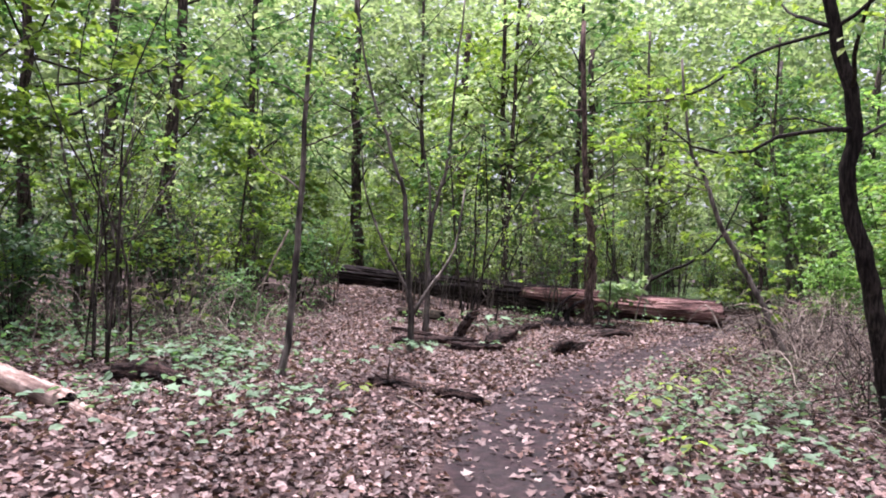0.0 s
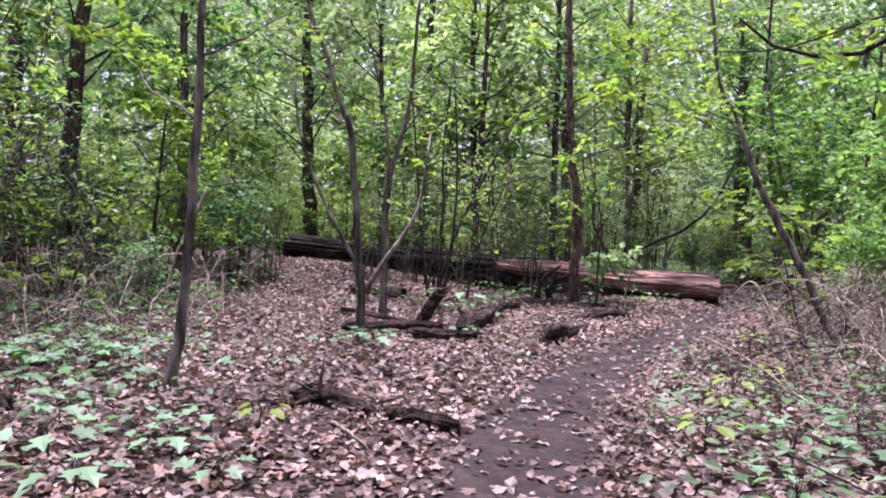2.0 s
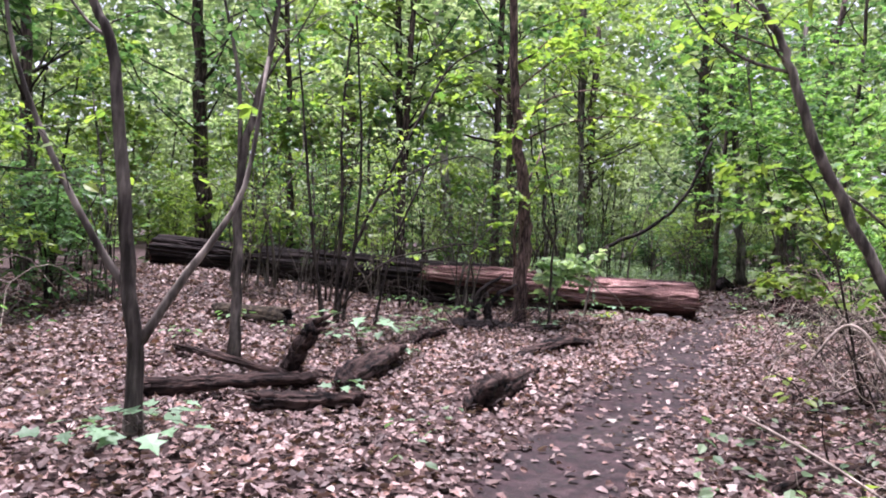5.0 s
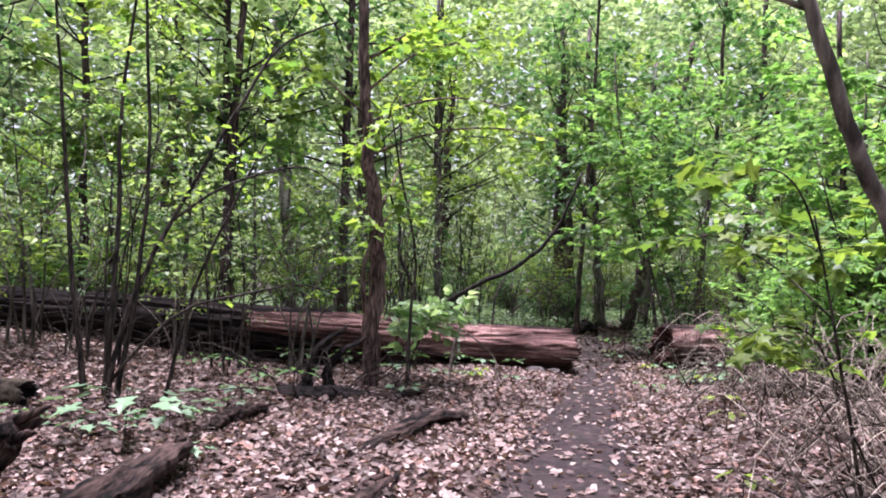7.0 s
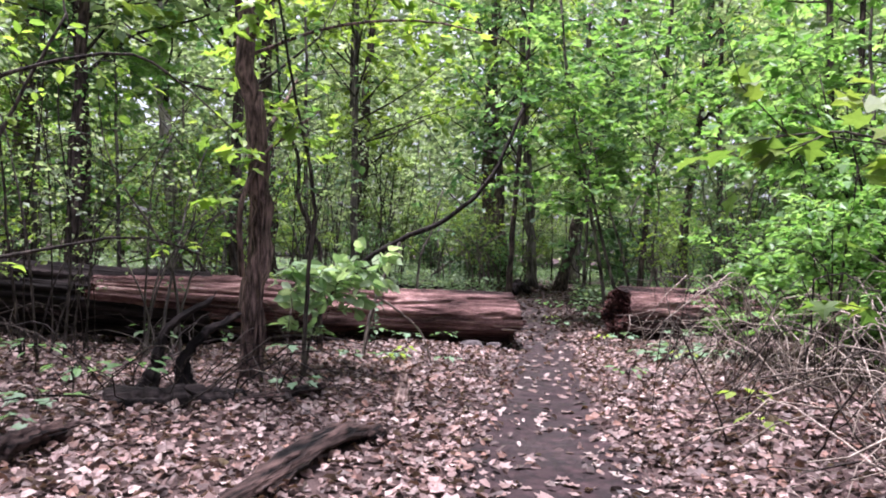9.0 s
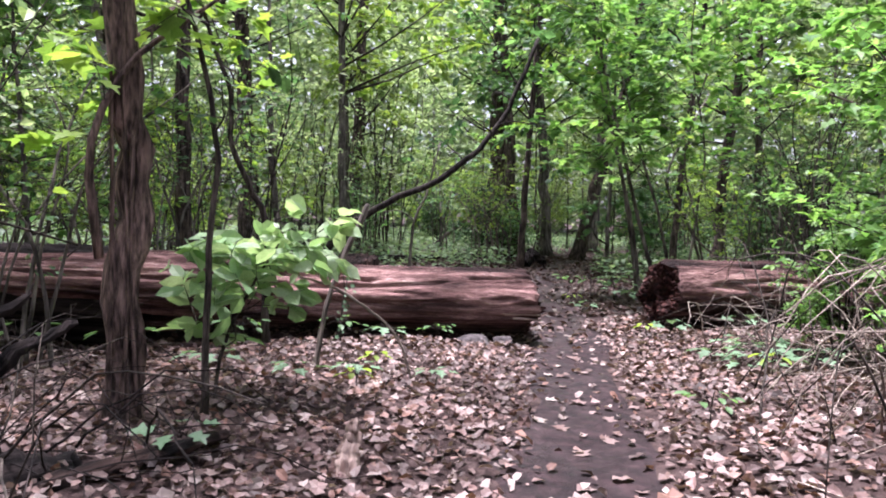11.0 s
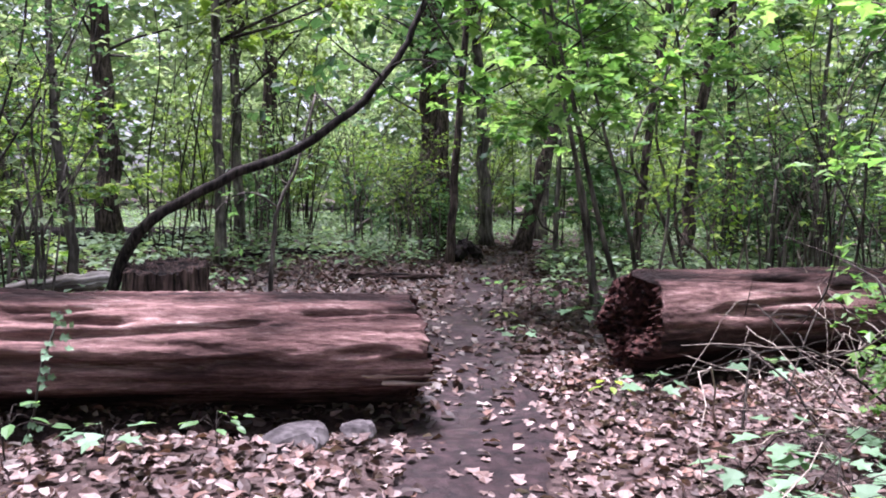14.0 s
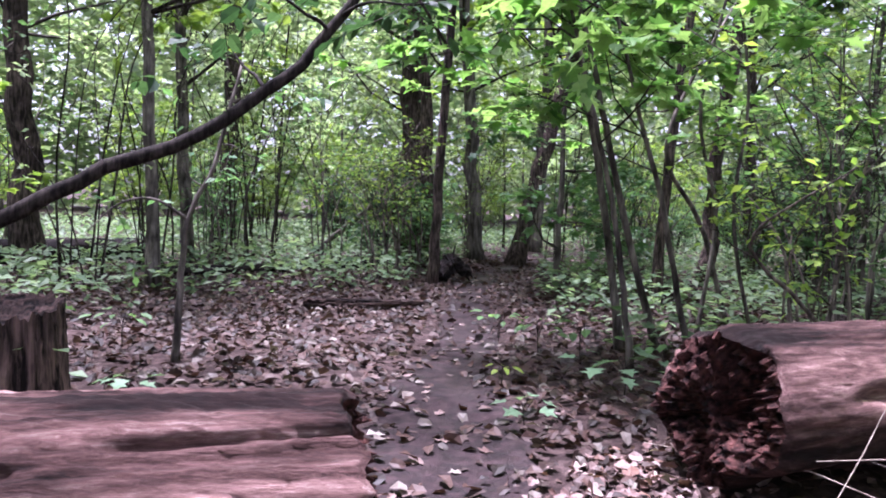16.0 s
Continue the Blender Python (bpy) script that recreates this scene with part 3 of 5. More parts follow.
fallen_log("fallen_log", "thin mossy log lying across the litter", (8.4, 30.1, 0.07), (13.4, 31.5, 0.08), 0.1, 0.07, 25, M_DARKLOG, M_DARKLOG, 0.02, around=30)
fallen_log("fallen_log", "low mossy rotten log half sunk in the earth", (-0.95, 16.75, 0.17), (0.05, 16.55, 0.13), 0.19, 0.21, 29, M_MOSS, M_DARKLOG, 0.07, around=60, cracks=20)


def stump(at, r, h):
    rng = np.random.default_rng(41)
    s = thing("tree_stump", "weathered grey-brown tree stump with a hollow broken top", "stump", at)
    ang = np.linspace(0, 2 * math.pi, 110, endpoint=False)
    rows = []
    top = h + 0.05 * np.sin(ang + 1) + rng.normal(size=110) * 0.016
    furrow = ridges(rng, ang, ang * 0, 20, 0.025)
    for k, f in enumerate(np.linspace(-0.12, 1, 14)):
        R = r * (1.12 - 0.16 * min(1, max(0, f)) ** 0.5) + furrow + rng.normal(size=110) * 0.004
        rows.append(np.stack([np.cos(ang) * R, np.sin(ang) * R, top * f], -1))
    for f, d in ((0.9, -0.01), (0.75, -0.03), (0.55, -0.1), (0.3, -0.14), (0.02, -0.15)):
        R = (r * 0.96 + furrow) * f
        rows.append(np.stack([np.cos(ang) * R, np.sin(ang) * R, top * 0 + h + d + rng.normal(size=110) * 0.02], -1))
    for name, part_rows, mat in (("side", rows[:14], M_STUMP), ("broken_top", rows[13:], M_BROKEN)):
        idx = np.arange(len(part_rows) * 110).reshape(len(part_rows), 110)
        nxt = np.roll(idx, -1, axis=1)
        mesh_object(name, np.vstack(part_rows), np.stack([idx[:-1], nxt[:-1], nxt[1:], idx[1:]], -1).reshape(-1, 4), mat, s)


stump((6.57, 23.12, ground_at(6.57, 23.12)), 0.385, 0.64)


def dead_branch(name, label, pts, r0, r1, seed, mat=None, category="branch", twigs=0):
    """A broken bough lying or standing: knotty body and stub twigs."""
    rng = np.random.default_rng(seed)
    b = thing(name, label, category)
    n = 26
    axis_name = "Z" if mat in (M_SNAG, M_TREE, M_DRYTWIG, M_PALEBARK) else "X"
    b.matrix_basis = Matrix.Translation(pts[0]) @ (Vector(pts[-1]) - Vector(pts[0])).to_track_quat(axis_name, "Y").to_matrix().to_4x4()
    home = b.matrix_basis.inverted()
    line = smooth_line([tuple(home @ Vector(p)) for p in pts], n)
    line[1:-1] += rng.normal(size=(n - 2, 3)) * r0 * 0.12
    r = np.linspace(r0, r1, n) * (1 + 0.09 * np.sin(np.linspace(0, 7, n) + seed) + rng.normal(size=n) * 0.07)
    r[0] *= 0.55
    r[-1] *= 0.6
    w = Wood()
    w.tube(line, r, 22, 0.19, rng)
    w.put("body", mat or M_BROKEN, b)
    for end, inner in ((0, 1), (-1, -2)) if r0 > 0.055 else ():
        d = unit(line[end] - line[inner])
        for _ in range(4):
            w = Wood()
            s = line[inner] + rng.normal(size=3) * r[inner] * 0.45
            ln = r0 * rng.uniform(0.8, 2.2)
            w.tube(np.array([s, s + d * ln * 0.6 + rng.normal(size=3) * 0.006, s + d * ln + rng.normal(size=3) * 0.012]), [r[inner] * 0.38, r[inner] * 0.26, 0.003], 5)
            w.put("splinter", mat or M_BROKEN, b)
    for _ in range(twigs):
        k = rng.integers(3, n - 2)
        w = Wood()
        tw = bent(rng, line[k], rng.normal(size=3) + np.array(home.to_3x3() @ Vector((0, 0, 0.6))), rng.uniform(0.15, 0.4), 4, 0.2, 0)
        w.tube(tw, np.linspace(r1 * 0.4, 0.003, 5), 5)
        w.put("twig", mat or M_BROKEN, b)
    return b


dead_branch("log_stub", "short broken dark stub of wood leaning up from the litter", [(0.33, 13.5, -0.05), (0.4, 13.5, 0.2), (0.58, 13.5, 0.48)], 0.1, 0.09, 1, category="stub")
dead_branch("dead_branch", "long dark fallen branch on the leaf litter", [(-0.75, 12.45, 0.06), (-0.1, 12.6, 0.11), (0.62, 12.95, 0.08)], 0.07, 0.065, 2)
dead_branch("dead_branch", "short dark rotten branch on the leaf litter", [(0.2, 11.95, 0.11), (0.6, 12.05, 0.08), (1.05, 12.2, 0.07)], 0.065, 0.06, 3)
dead_branch("dead_branch", "thin twisted dark branch on the slope", [(-0.95, 14.4, 0.12), (-0.3, 13.9, 0.08), (0.3, 13.35, 0.03)], 0.03, 0.045, 4)
dead_branch("dead_branch", "thick black rotten piece of wood on the litter", [(0.85, 12.7, 0.07), (1.15, 13.5, 0.12), (1.45, 14.4, 0.13)], 0.1, 0.11, 5)
dead_branch("dead_branch", "short grey weathered chunk of wood beside the path", [(1.98, 12.15, 0.06), (2.35, 12.8, 0.09), (2.8, 13.6, 0.04)], 0.12, 0.08, 6)
dead_branch("dead_branch", "dark broken branch lying beside the path", [(2.8, 14.35, 0.02), (3.3, 15.0, 0.1), (3.8, 15.6, 0.11), (4.15, 15.75, 0.02)], 0.06, 0.08, 7, twigs=2)
dead_branch("dead_branch", "small dark branch in the leaf litter", [(-0.72, 8.25, 0.02), (-0.5, 8.28, 0.1), (-0.15, 7.98, 0.03)], 0.075, 0.06, 8, twigs=2)
dead_branch("dead_branch", "small brown stick in the leaf litter", [(-0.02, 7.96, 0.03), (0.2, 7.88, 0.06), (0.5, 7.72, 0.02)], 0.04, 0.045, 9)
dead_branch("dead_branch", "dark log fragment among leaves", [(-3.6, 8.1, 0.05), (-3.1, 8.0, 0.12), (-2.7, 7.9, 0.05)], 0.1, 0.07, 10)
dead_branch("dead_branch", "pale split stick standing in the litter", [(4.62, 16.6, -0.03), (4.68, 16.75, 0.1), (4.72, 16.8, 0.24)], 0.05, 0.03, 11, M_PALEWOOD)
dead_branch("dead_branch", "pale rotten stick lying in the litter", [(5.1, 17.9, -0.02), (5.3, 18.15, 0.06), (5.38, 18.4, 0.04)], 0.05, 0.03, 12, M_PALEWOOD)
dead_branch("dead_root", "black gnarled root of an upturned bush", [(2.62, 17.1, 0.02), (2.75, 17.2, 0.25), (2.85, 17.2, 0.6), (3.2, 17.3, 0.85)], 0.06, 0.02, 13, M_DARKLOG, "root")
dead_branch("dead_root", "black gnarled root beside the tree", [(3.1, 17.1, 0.02), (2.97, 17.2, 0.3), (3.15, 17.2, 0.58), (3.42, 17.25, 0.72)], 0.055, 0.02, 14, M_DARKLOG, "root")
dead_branch("dead_branch", "black rotten wood at the foot of the tree", [(2.4, 16.95, 0.06), (2.9, 16.9, 0.1), (3.45, 17.0, 0.04)], 0.1, 0.08, 15, M_DARKLOG, twigs=2)
dead_branch("dead_branch", "brown branch at the foot of the tree", [(3.3, 16.75, 0.05), (3.8, 17.0, 0.1), (4.15, 17.25, 0.08)], 0.05, 0.04, 16)
dead_branch("dead_branch", "dark stick across the litter beyond the log", [(9.6, 26.6, 0.05), (10.3, 26.3, 0.07), (11.1, 26.3, 0.04)], 0.05, 0.04, 17)
dead_branch("dead_branch", "thick bleached branch lying behind the stump", [(4.4, 23.9, 0.15), (5.4, 23.8, 0.35), (6.15, 23.8, 0.42)], 0.05, 0.07, 18, M_PALEBARK)
dead_branch("dead_branch", "dark stick lying on the dry leaves", [(3.4, 10.2, 0.0), (3.9, 10.5, 0.05), (4.6, 10.6, 0.03)], 0.025, 0.02, 19, twigs=1)
dead_branch("dead_branch", "brown stick in the litter by the path", [(5.5, 13.5, 0.02), (5.9, 13.85, 0.05), (6.1, 14.4, 0.04)], 0.025, 0.018, 20)
dead_branch("snag", "broken leaning grey snag with a ragged top", [(4.98, 18.75, -0.05), (5.08, 18.78, 0.57), (5.25, 18.8, 1.02), (5.41, 18.82, 1.36)], 0.022, 0.019, 22, M_SNAG, "snag", 2)
dead_branch("cane", "thin arching pale dry cane", [(5.6, 18.2, 0.0), (5.45, 18.2, 0.4), (5.18, 18.2, 0.64), (4.83, 18.2, 0.82), (4.19, 18.2, 0.9)], 0.012, 0.004, 23, M_DRYTWIG, "cane")
dead_branch("cane", "thin arching pale dry cane", [(3.9, 9.3, 0.0), (3.7, 9.6, 0.7), (3.55, 9.8, 1.05), (3.35, 9.9, 0.8)], 0.008, 0.004, 24, M_DRYTWIG, "cane")
dead_branch("dead_branch", "pale leaning dead stem among bushes", [(-3.3, 13.0, 0.2), (-3.15, 13.1, 1.0), (-2.8, 13.2, 1.9)], 0.025, 0.015, 25, M_DRYTWIG)


dead_branch("dead_branch", "thin pale stick in the leaf litter", [(-0.43, 7.8, 0.03), (-0.3, 7.5, 0.05), (-0.12, 7.15, 0.03)], 0.014, 0.01, 41, M_DRYTWIG)
dead_branch("dead_branch", "long brown stick lying among low plants", [(2.75, 7.95, 0.06), (3.0, 7.2, 0.1), (3.38, 6.1, 0.06)], 0.016, 0.01, 42)
dead_branch("dead_branch", "brown fallen branch under the brush", [(5.3, 12.35, 0.05), (6.1, 12.0, 0.1), (7.0, 11.75, 0.06)], 0.05, 0.035, 43, twigs=2)
dead_branch("cane", "long thin pale cane leaning over low plants", [(3.38, 10.6, 0.39), (3.5, 9.6, 0.27), (3.58, 8.3, 0.0)], 0.007, 0.011, 44, M_DRYTWIG, "cane")
dead_branch("dead_branch", "pale thin branch lying in the litter", [(-3.3, 6.5, 0.06), (-2.85, 6.1, 0.07), (-2.35, 5.85, 0.03)], 0.05, 0.02, 45, M_PALEWOOD, twigs=1)
dead_branch("dead_root", "weathered brown root sticking out of the litter", [(1.72, 15.5, 0.02), (1.95, 15.8, 0.14), (2.2, 16.2, 0.06)], 0.09, 0.06, 46, None, "root", 1)
dead_branch("dead_root", "dark tangled root at the edge of the path", [(12.6, 28.7, 0.05), (12.9, 28.9, 0.3), (13.4, 29.1, 0.1)], 0.13, 0.08, 47, M_DARKLOG, "root", 4)
dead_branch("dead_branch", "grey leaning dead branch over the undergrowth", [(11.6, 33.0, 0.0), (12.3, 32.8, 0.6), (13.1, 32.6, 1.3)], 0.05, 0.03, 48, M_SNAG, twigs=2)


def stone(at, size, seed):
    rng = np.random.default_rng(seed)
    bm = bmesh.new()
    bmesh.ops.create_icosphere(bm, subdivisions=3, radius=1)
    for v in bm.verts:
        v.co = v.co * (1 + 0.22 * noise.noise(v.co * 1.3 + Vector((seed, 0, 0)))) * (1 + 0.05 * noise.noise(v.co * 5))
        v.co = Vector((v.co.x * size[0], v.co.y * size[1], max(-0.5, min(0.75, v.co.z)) * size[2]))
    me = bpy.data.meshes.new("stone")
    bm.to_mesh(me)
    bm.free()
    me.materials.append(M_STONE)
    ob = new("stone", me)
    ob.matrix_basis = pose(*at, 0, 0, 30 * seed)
    tagged(ob, "flat grey stone half buried before the log", "stone")


stone((6.83, 19.75, 0.0), (0.23, 0.14, 0.12), 1)
stone((7.22, 19.82, -0.01), (0.12, 0.1, 0.08), 2)

# ---------------------------------------------------------------- trees and saplings that stand by the way
woody_plant("tree", "slim brown tree with shaggy bark and creepers before the log", "tree",
            [([(3.62, 17.9, -0.1), (3.62, 17.9, 0.63), (3.68, 17.9, 1.36), (3.6, 17.9, 2.23), (3.45, 17.9, 3.2), (3.35, 17.9, 4.5), (3.2, 17.9, 7.5)], 0.112, 0.06)],
            M_TREE, M_LIGHT, 101, limbs=5, low=0.5, limb_length=2.0, leaf_size=0.17, per_twig=7, twigs=7, sides=16, rough=0.07, shape=MAPLE, flat=0.25, rise=0.25,
            extra=[([(3.5, 17.75, 1.0), (3.45, 17.7, 1.6), (3.64, 17.75, 2.08), (3.94, 17.8, 2.37), (4.15, 17.8, 2.55)], 0.03),
                   ([(3.5, 17.9, 3.0), (4.2, 17.6, 3.3), (5.0, 17.3, 3.4), (5.7, 17.0, 3.25)], 0.018),
                   ([(3.45, 17.9, 3.4), (4.1, 18.2, 3.8), (4.9, 18.3, 4.0), (5.8, 18.3, 3.9)], 0.02),
                   ([(3.4, 17.9, 3.8), (4.0, 17.5, 4.3), (4.8, 17.2, 4.5)], 0.018),
                   ([(3.42, 17.9, 3.5), (2.7, 17.6, 3.9), (2.0, 17.4, 3.85)], 0.016)])
for k, (a, b) in enumerate((((3.55, 17.79, 0.05), (3.55, 17.8, 2.2)), ((3.71, 17.8, 0.05), (3.6, 17.81, 2.6)), ((3.62, 17.77, 0.05), (3.67, 17.79, 1.7)))):
    mid = tuple((p + q) / 2 + 0.015 * (-1) ** k for p, q in zip(a, b))
    dead_branch("creeper", "thin brown creeper climbing the trunk", [a, mid, b], 0.013, 0.008, 30 + k, M_TREE, "creeper")
woody_plant("sapling", "thin sapling beside the tree with pale green leaf sprays", "tree",
            [([(4.07, 17.7, 0.0), (4.08, 17.7, 1.06), (4.11, 17.7, 1.74), (3.88, 17.7, 2.75), (3.7, 17.7, 3.6)], 0.022, 0.01)],
            M_TWIG, M_LEAF, 102, limbs=4, low=0.5, limb_length=0.9, leaf_size=0.1, per_twig=6, twigs=3, shape=OVAL)
woody_plant("leafy_sprig", "sprig of broad pale green leaves on a low thin stem", "shrub",
            [([(4.15, 17.95, 0.0), (4.2, 17.98, 0.4), (4.38, 18.0, 0.8), (4.55, 18.0, 1.08)], 0.014, 0.006)],
            M_TWIG, M_SPRIG, 103, limbs=12, low=0.4, limb_length=0.62, leaf_size=0.17, per_twig=7, twigs=4, shape=OVAL, twig_length=0.28, flat=0.9)
woody_plant("sapling", "slender straight grey sapling in the leaf litter", "tree",
            [([(-1.9, 8.85, -0.1), (-1.82, 8.95, 0.72), (-1.78, 9.0, 2.3), (-1.77, 9.0, 3.6), (-1.68, 9.0, 5.2), (-1.6, 9.0, 7.0)], 0.05, 0.015)],
            M_SAPLING, M_LIGHT, 104, limbs=9, low=0.4, limb_length=1.3, leaf_size=0.11, per_twig=6, twigs=4, shape=OVAL)
woody_plant("sapling", "forked grey sapling with bare lower limbs", "tree",
            [([(-0.43, 11.13, -0.05), (-0.44, 11.13, 0.6), (-0.5, 11.13, 1.3), (-0.63, 11.13, 2.45), (-0.78, 11.13, 2.9), (-1.25, 11.1, 4.2), (-1.5, 11.1, 5.5)], 0.06, 0.014)],
            M_SAPLING, M_LIGHT, 105, limbs=5, low=0.55, limb_length=1.1, leaf_size=0.1, per_twig=6, twigs=3, shape=OVAL,
            extra=[([(-0.43, 11.13, 0.62), (-0.16, 11.16, 1.08), (0.02, 11.2, 1.35), (0.2, 11.3, 1.75), (0.3, 11.4, 2.6)], 0.034),
                   ([(-0.47, 11.13, 0.95), (-0.7, 11.1, 1.32), (-1.0, 11.1, 1.9), (-1.22, 11.1, 2.5), (-1.3, 11.1, 3.1)], 0.028)])
woody_plant("sapling", "grey sapling leaning slightly over the slope", "tree",
            [([(-0.27, 14.0, 0.05), (-0.26, 14.0, 0.98), (-0.27, 14.0, 1.94), (-0.13, 14.0, 2.7), (0.03, 14.0, 3.5), (0.1, 14.0, 5.0), (0.2, 14.0, 6.5)], 0.06, 0.018)],
            M_SAPLING, M_LEAF, 106, limbs=8, low=0.45, limb_length=1.5, leaf_size=0.11, per_twig=6, twigs=5, shape=OVAL,
            extra=[([(-0.27, 14.0, 2.0), (-0.31, 14.0, 2.9), (-0.45, 14.0, 3.6), (-0.7, 14.0, 4.6)], 0.03)])
woody_plant("shrub", "many-stemmed shrub with thin dark arching stems", "shrub",
            [([(0.53, 16.6, 0.1), (0.32, 16.6, 1.54), (0.17, 16.6, 2.9), (0.0, 16.6, 4.4)], 0.03, 0.012),
             ([(0.7, 16.6, 0.1), (0.73, 16.6, 1.84), (0.69, 16.6, 2.96), (0.8, 16.6, 4.6)], 0.028, 0.012),
             ([(0.72, 16.55, 0.15), (0.85, 16.6, 0.95), (1.2, 16.6, 1.87), (1.85, 16.6, 3.21), (2.22, 16.6, 3.86), (2.8, 16.6, 4.2)], 0.03, 0.012),
             ([(1.25, 16.6, 0.1), (1.46, 16.6, 1.19), (1.84, 16.6, 2.2), (2.1, 16.6, 2.8)], 0.02, 0.008),
             ([(0.8, 16.65, 0.1), (0.94, 16.6, 1.33), (0.96, 16.6, 2.75), (0.81, 16.6, 4.7)], 0.026, 0.012)],
            M_TWIG, M_LIGHT, 107, limbs=5, low=0.35, limb_length=1.0, leaf_size=0.09, per_twig=6, twigs=3, shape=OVAL, sides=7,
            extra=[([(0.74, 16.55, 0.3), (1.0, 16.5, 0.66), (1.41, 16.5, 1.05), (1.96, 16.6, 1.2), (2.5, 16.8, 1.32), (2.9, 17.2, 1.26), (3.4, 17.6, 1.08)], 0.018),
                   ([(1.2, 16.6, 1.9), (1.73, 16.5, 2.31), (2.43, 16.5, 2.56), (2.8, 16.6, 2.45), (3.28, 16.7, 2.1)], 0.016)])
woody_plant("leaning_tree", "slim leaning grey-brown tree bent over the path", "tree",
            [([(5.35, 11.0, 0.0), (4.9, 11.2, 1.04), (4.47, 11.3, 1.87), (4.24, 11.3, 2.28), (4.1, 11.35, 2.72), (4.02, 11.4, 3.0), (3.8, 11.4, 3.4), (3.6, 11.4, 4.8)], 0.046, 0.02)],
            M_SAPLING, M_LIGHT, 108, limbs=6, low=0.6, limb_length=1.4, leaf_size=0.12, per_twig=6, twigs=4, shape=OVAL, sides=10,
            extra=[([(4.1, 11.38, 2.75), (3.78, 11.4, 2.82), (3.44, 11.4, 3.0), (3.2, 11.4, 3.3)], 0.015),
                   ([(4.45, 11.3, 1.9), (4.8, 11.4, 1.75), (5.3, 11.6, 1.5), (5.8, 11.8, 1.35)], 0.015)])
woody_plant("tree", "dark-barked crooked tree with long side branches", "tree",
            [([(4.85, 7.7, -0.1), (4.6, 7.65, 0.9), (4.45, 7.6, 1.47), (4.2, 7.6, 2.33), (4.21, 7.6, 3.16), (4.0, 7.6, 4.04), (3.8, 7.6, 5.0), (3.7, 7.6, 7.5)], 0.1, 0.05)],
            M_BOUGH, M_LIGHT, 109, limbs=8, low=0.5, limb_length=2.4, leaf_size=0.12, per_twig=7, twigs=6, shape=OVAL, sides=12, rough=0.06,
            extra=[([(4.0, 7.6, 4.08), (3.18, 7.6, 3.8), (2.72, 7.6, 3.45), (2.32, 7.6, 3.28), (1.7, 7.6, 3.2)], 0.02),
                   ([(4.2, 7.6, 3.0), (3.7, 7.9, 3.2), (3.0, 8.4, 3.0), (2.3, 9.0, 3.1)], 0.012)])
woody_plant("sapling", "thin leafy sapling beside the path", "tree",
            [([(5.5, 12.25, 0.0), (5.3, 12.2, 0.7), (5.1, 12.15, 1.3), (4.9, 12.1, 1.9)], 0.014, 0.006)],
            M_TWIG, M_LIGHT, 110, limbs=8, low=0.35, limb_length=0.9, leaf_size=0.13, per_twig=6, twigs=6, shape=MAPLE, twig_length=0.4,
            extra=[([(5.2, 12.2, 0.9), (4.9, 12.1, 1.2), (4.5, 12.0, 1.25), (4.2, 11.95, 1.15)], 0.008), ([(4.95, 12.1, 1.7), (4.7, 12.0, 2.0), (4.4, 11.9, 2.1), (4.1, 11.9, 2.0)], 0.008),
                   ([(5.1, 12.15, 1.3), (5.0, 12.5, 1.6), (4.8, 12.8, 1.8), (4.6, 13.0, 1.8)], 0.008)])
woody_plant("bough", "long dark bough arching up from behind the stump", "tree",
            [([(6.02, 23.3, -0.05), (6.18, 23.2, 0.6), (6.43, 23.05, 1.03), (7.0, 22.95, 1.4), (7.7, 22.85, 1.75), (8.22, 22.75, 2.14), (8.57, 22.7, 2.57), (8.8, 22.7, 2.96), (9.2, 22.7, 3.9)], 0.056, 0.03)],
            M_BOUGH, M_DEEP, 111, limbs=5, low=0.6, limb_length=1.2, leaf_size=0.14, per_twig=7, twigs=5, shape=OVAL, sides=12)
woody_plant("sapling", "crooked dark sapling behind the log with broad leaves", "tree",
            [([(4.85, 20.0, 0.0), (4.8, 20.0, 0.89), (4.79, 20.0, 1.25), (4.51, 20.0, 1.82), (4.48, 20.0, 2.33), (4.25, 20.0, 3.0), (4.1, 20.0, 4.2)], 0.035, 0.015)],
            M_TWIG, M_LIGHT, 112, limbs=5, low=0.5, limb_length=1.2, leaf_size=0.15, per_twig=5, twigs=3, shape=MAPLE)
woody_plant("sapling", "straight grey sapling behind the stump", "tree",
            [([(5.88, 24.3, 0.0), (5.75, 24.3, 1.1), (5.65, 24.3, 2.1), (5.6, 24.3, 3.5), (5.5, 24.3, 5.5)], 0.06, 0.02)],
            M_SAPLING, M_LEAF, 113, limbs=7, low=0.45, limb_length=1.5, leaf_size=0.11, per_twig=7, twigs=5)
woody_plant("sapling", "forked pale sapling in the clearing beyond the log", "tree",
            [([(7.72, 23.9, 0.0), (7.75, 23.9, 0.6), (7.8, 23.9, 1.15), (8.0, 23.9, 1.6), (8.2, 23.9, 2.4)], 0.03, 0.012)],
            M_SAPLING, M_LEAF, 114, limbs=3, low=0.6, limb_length=0.8, leaf_size=0.1, per_twig=5, twigs=3,
            extra=[([(7.8, 23.9, 1.15), (7.55, 23.9, 1.3), (7.3, 23.9, 1.25), (7.1, 23.9, 1.05)], 0.014)])
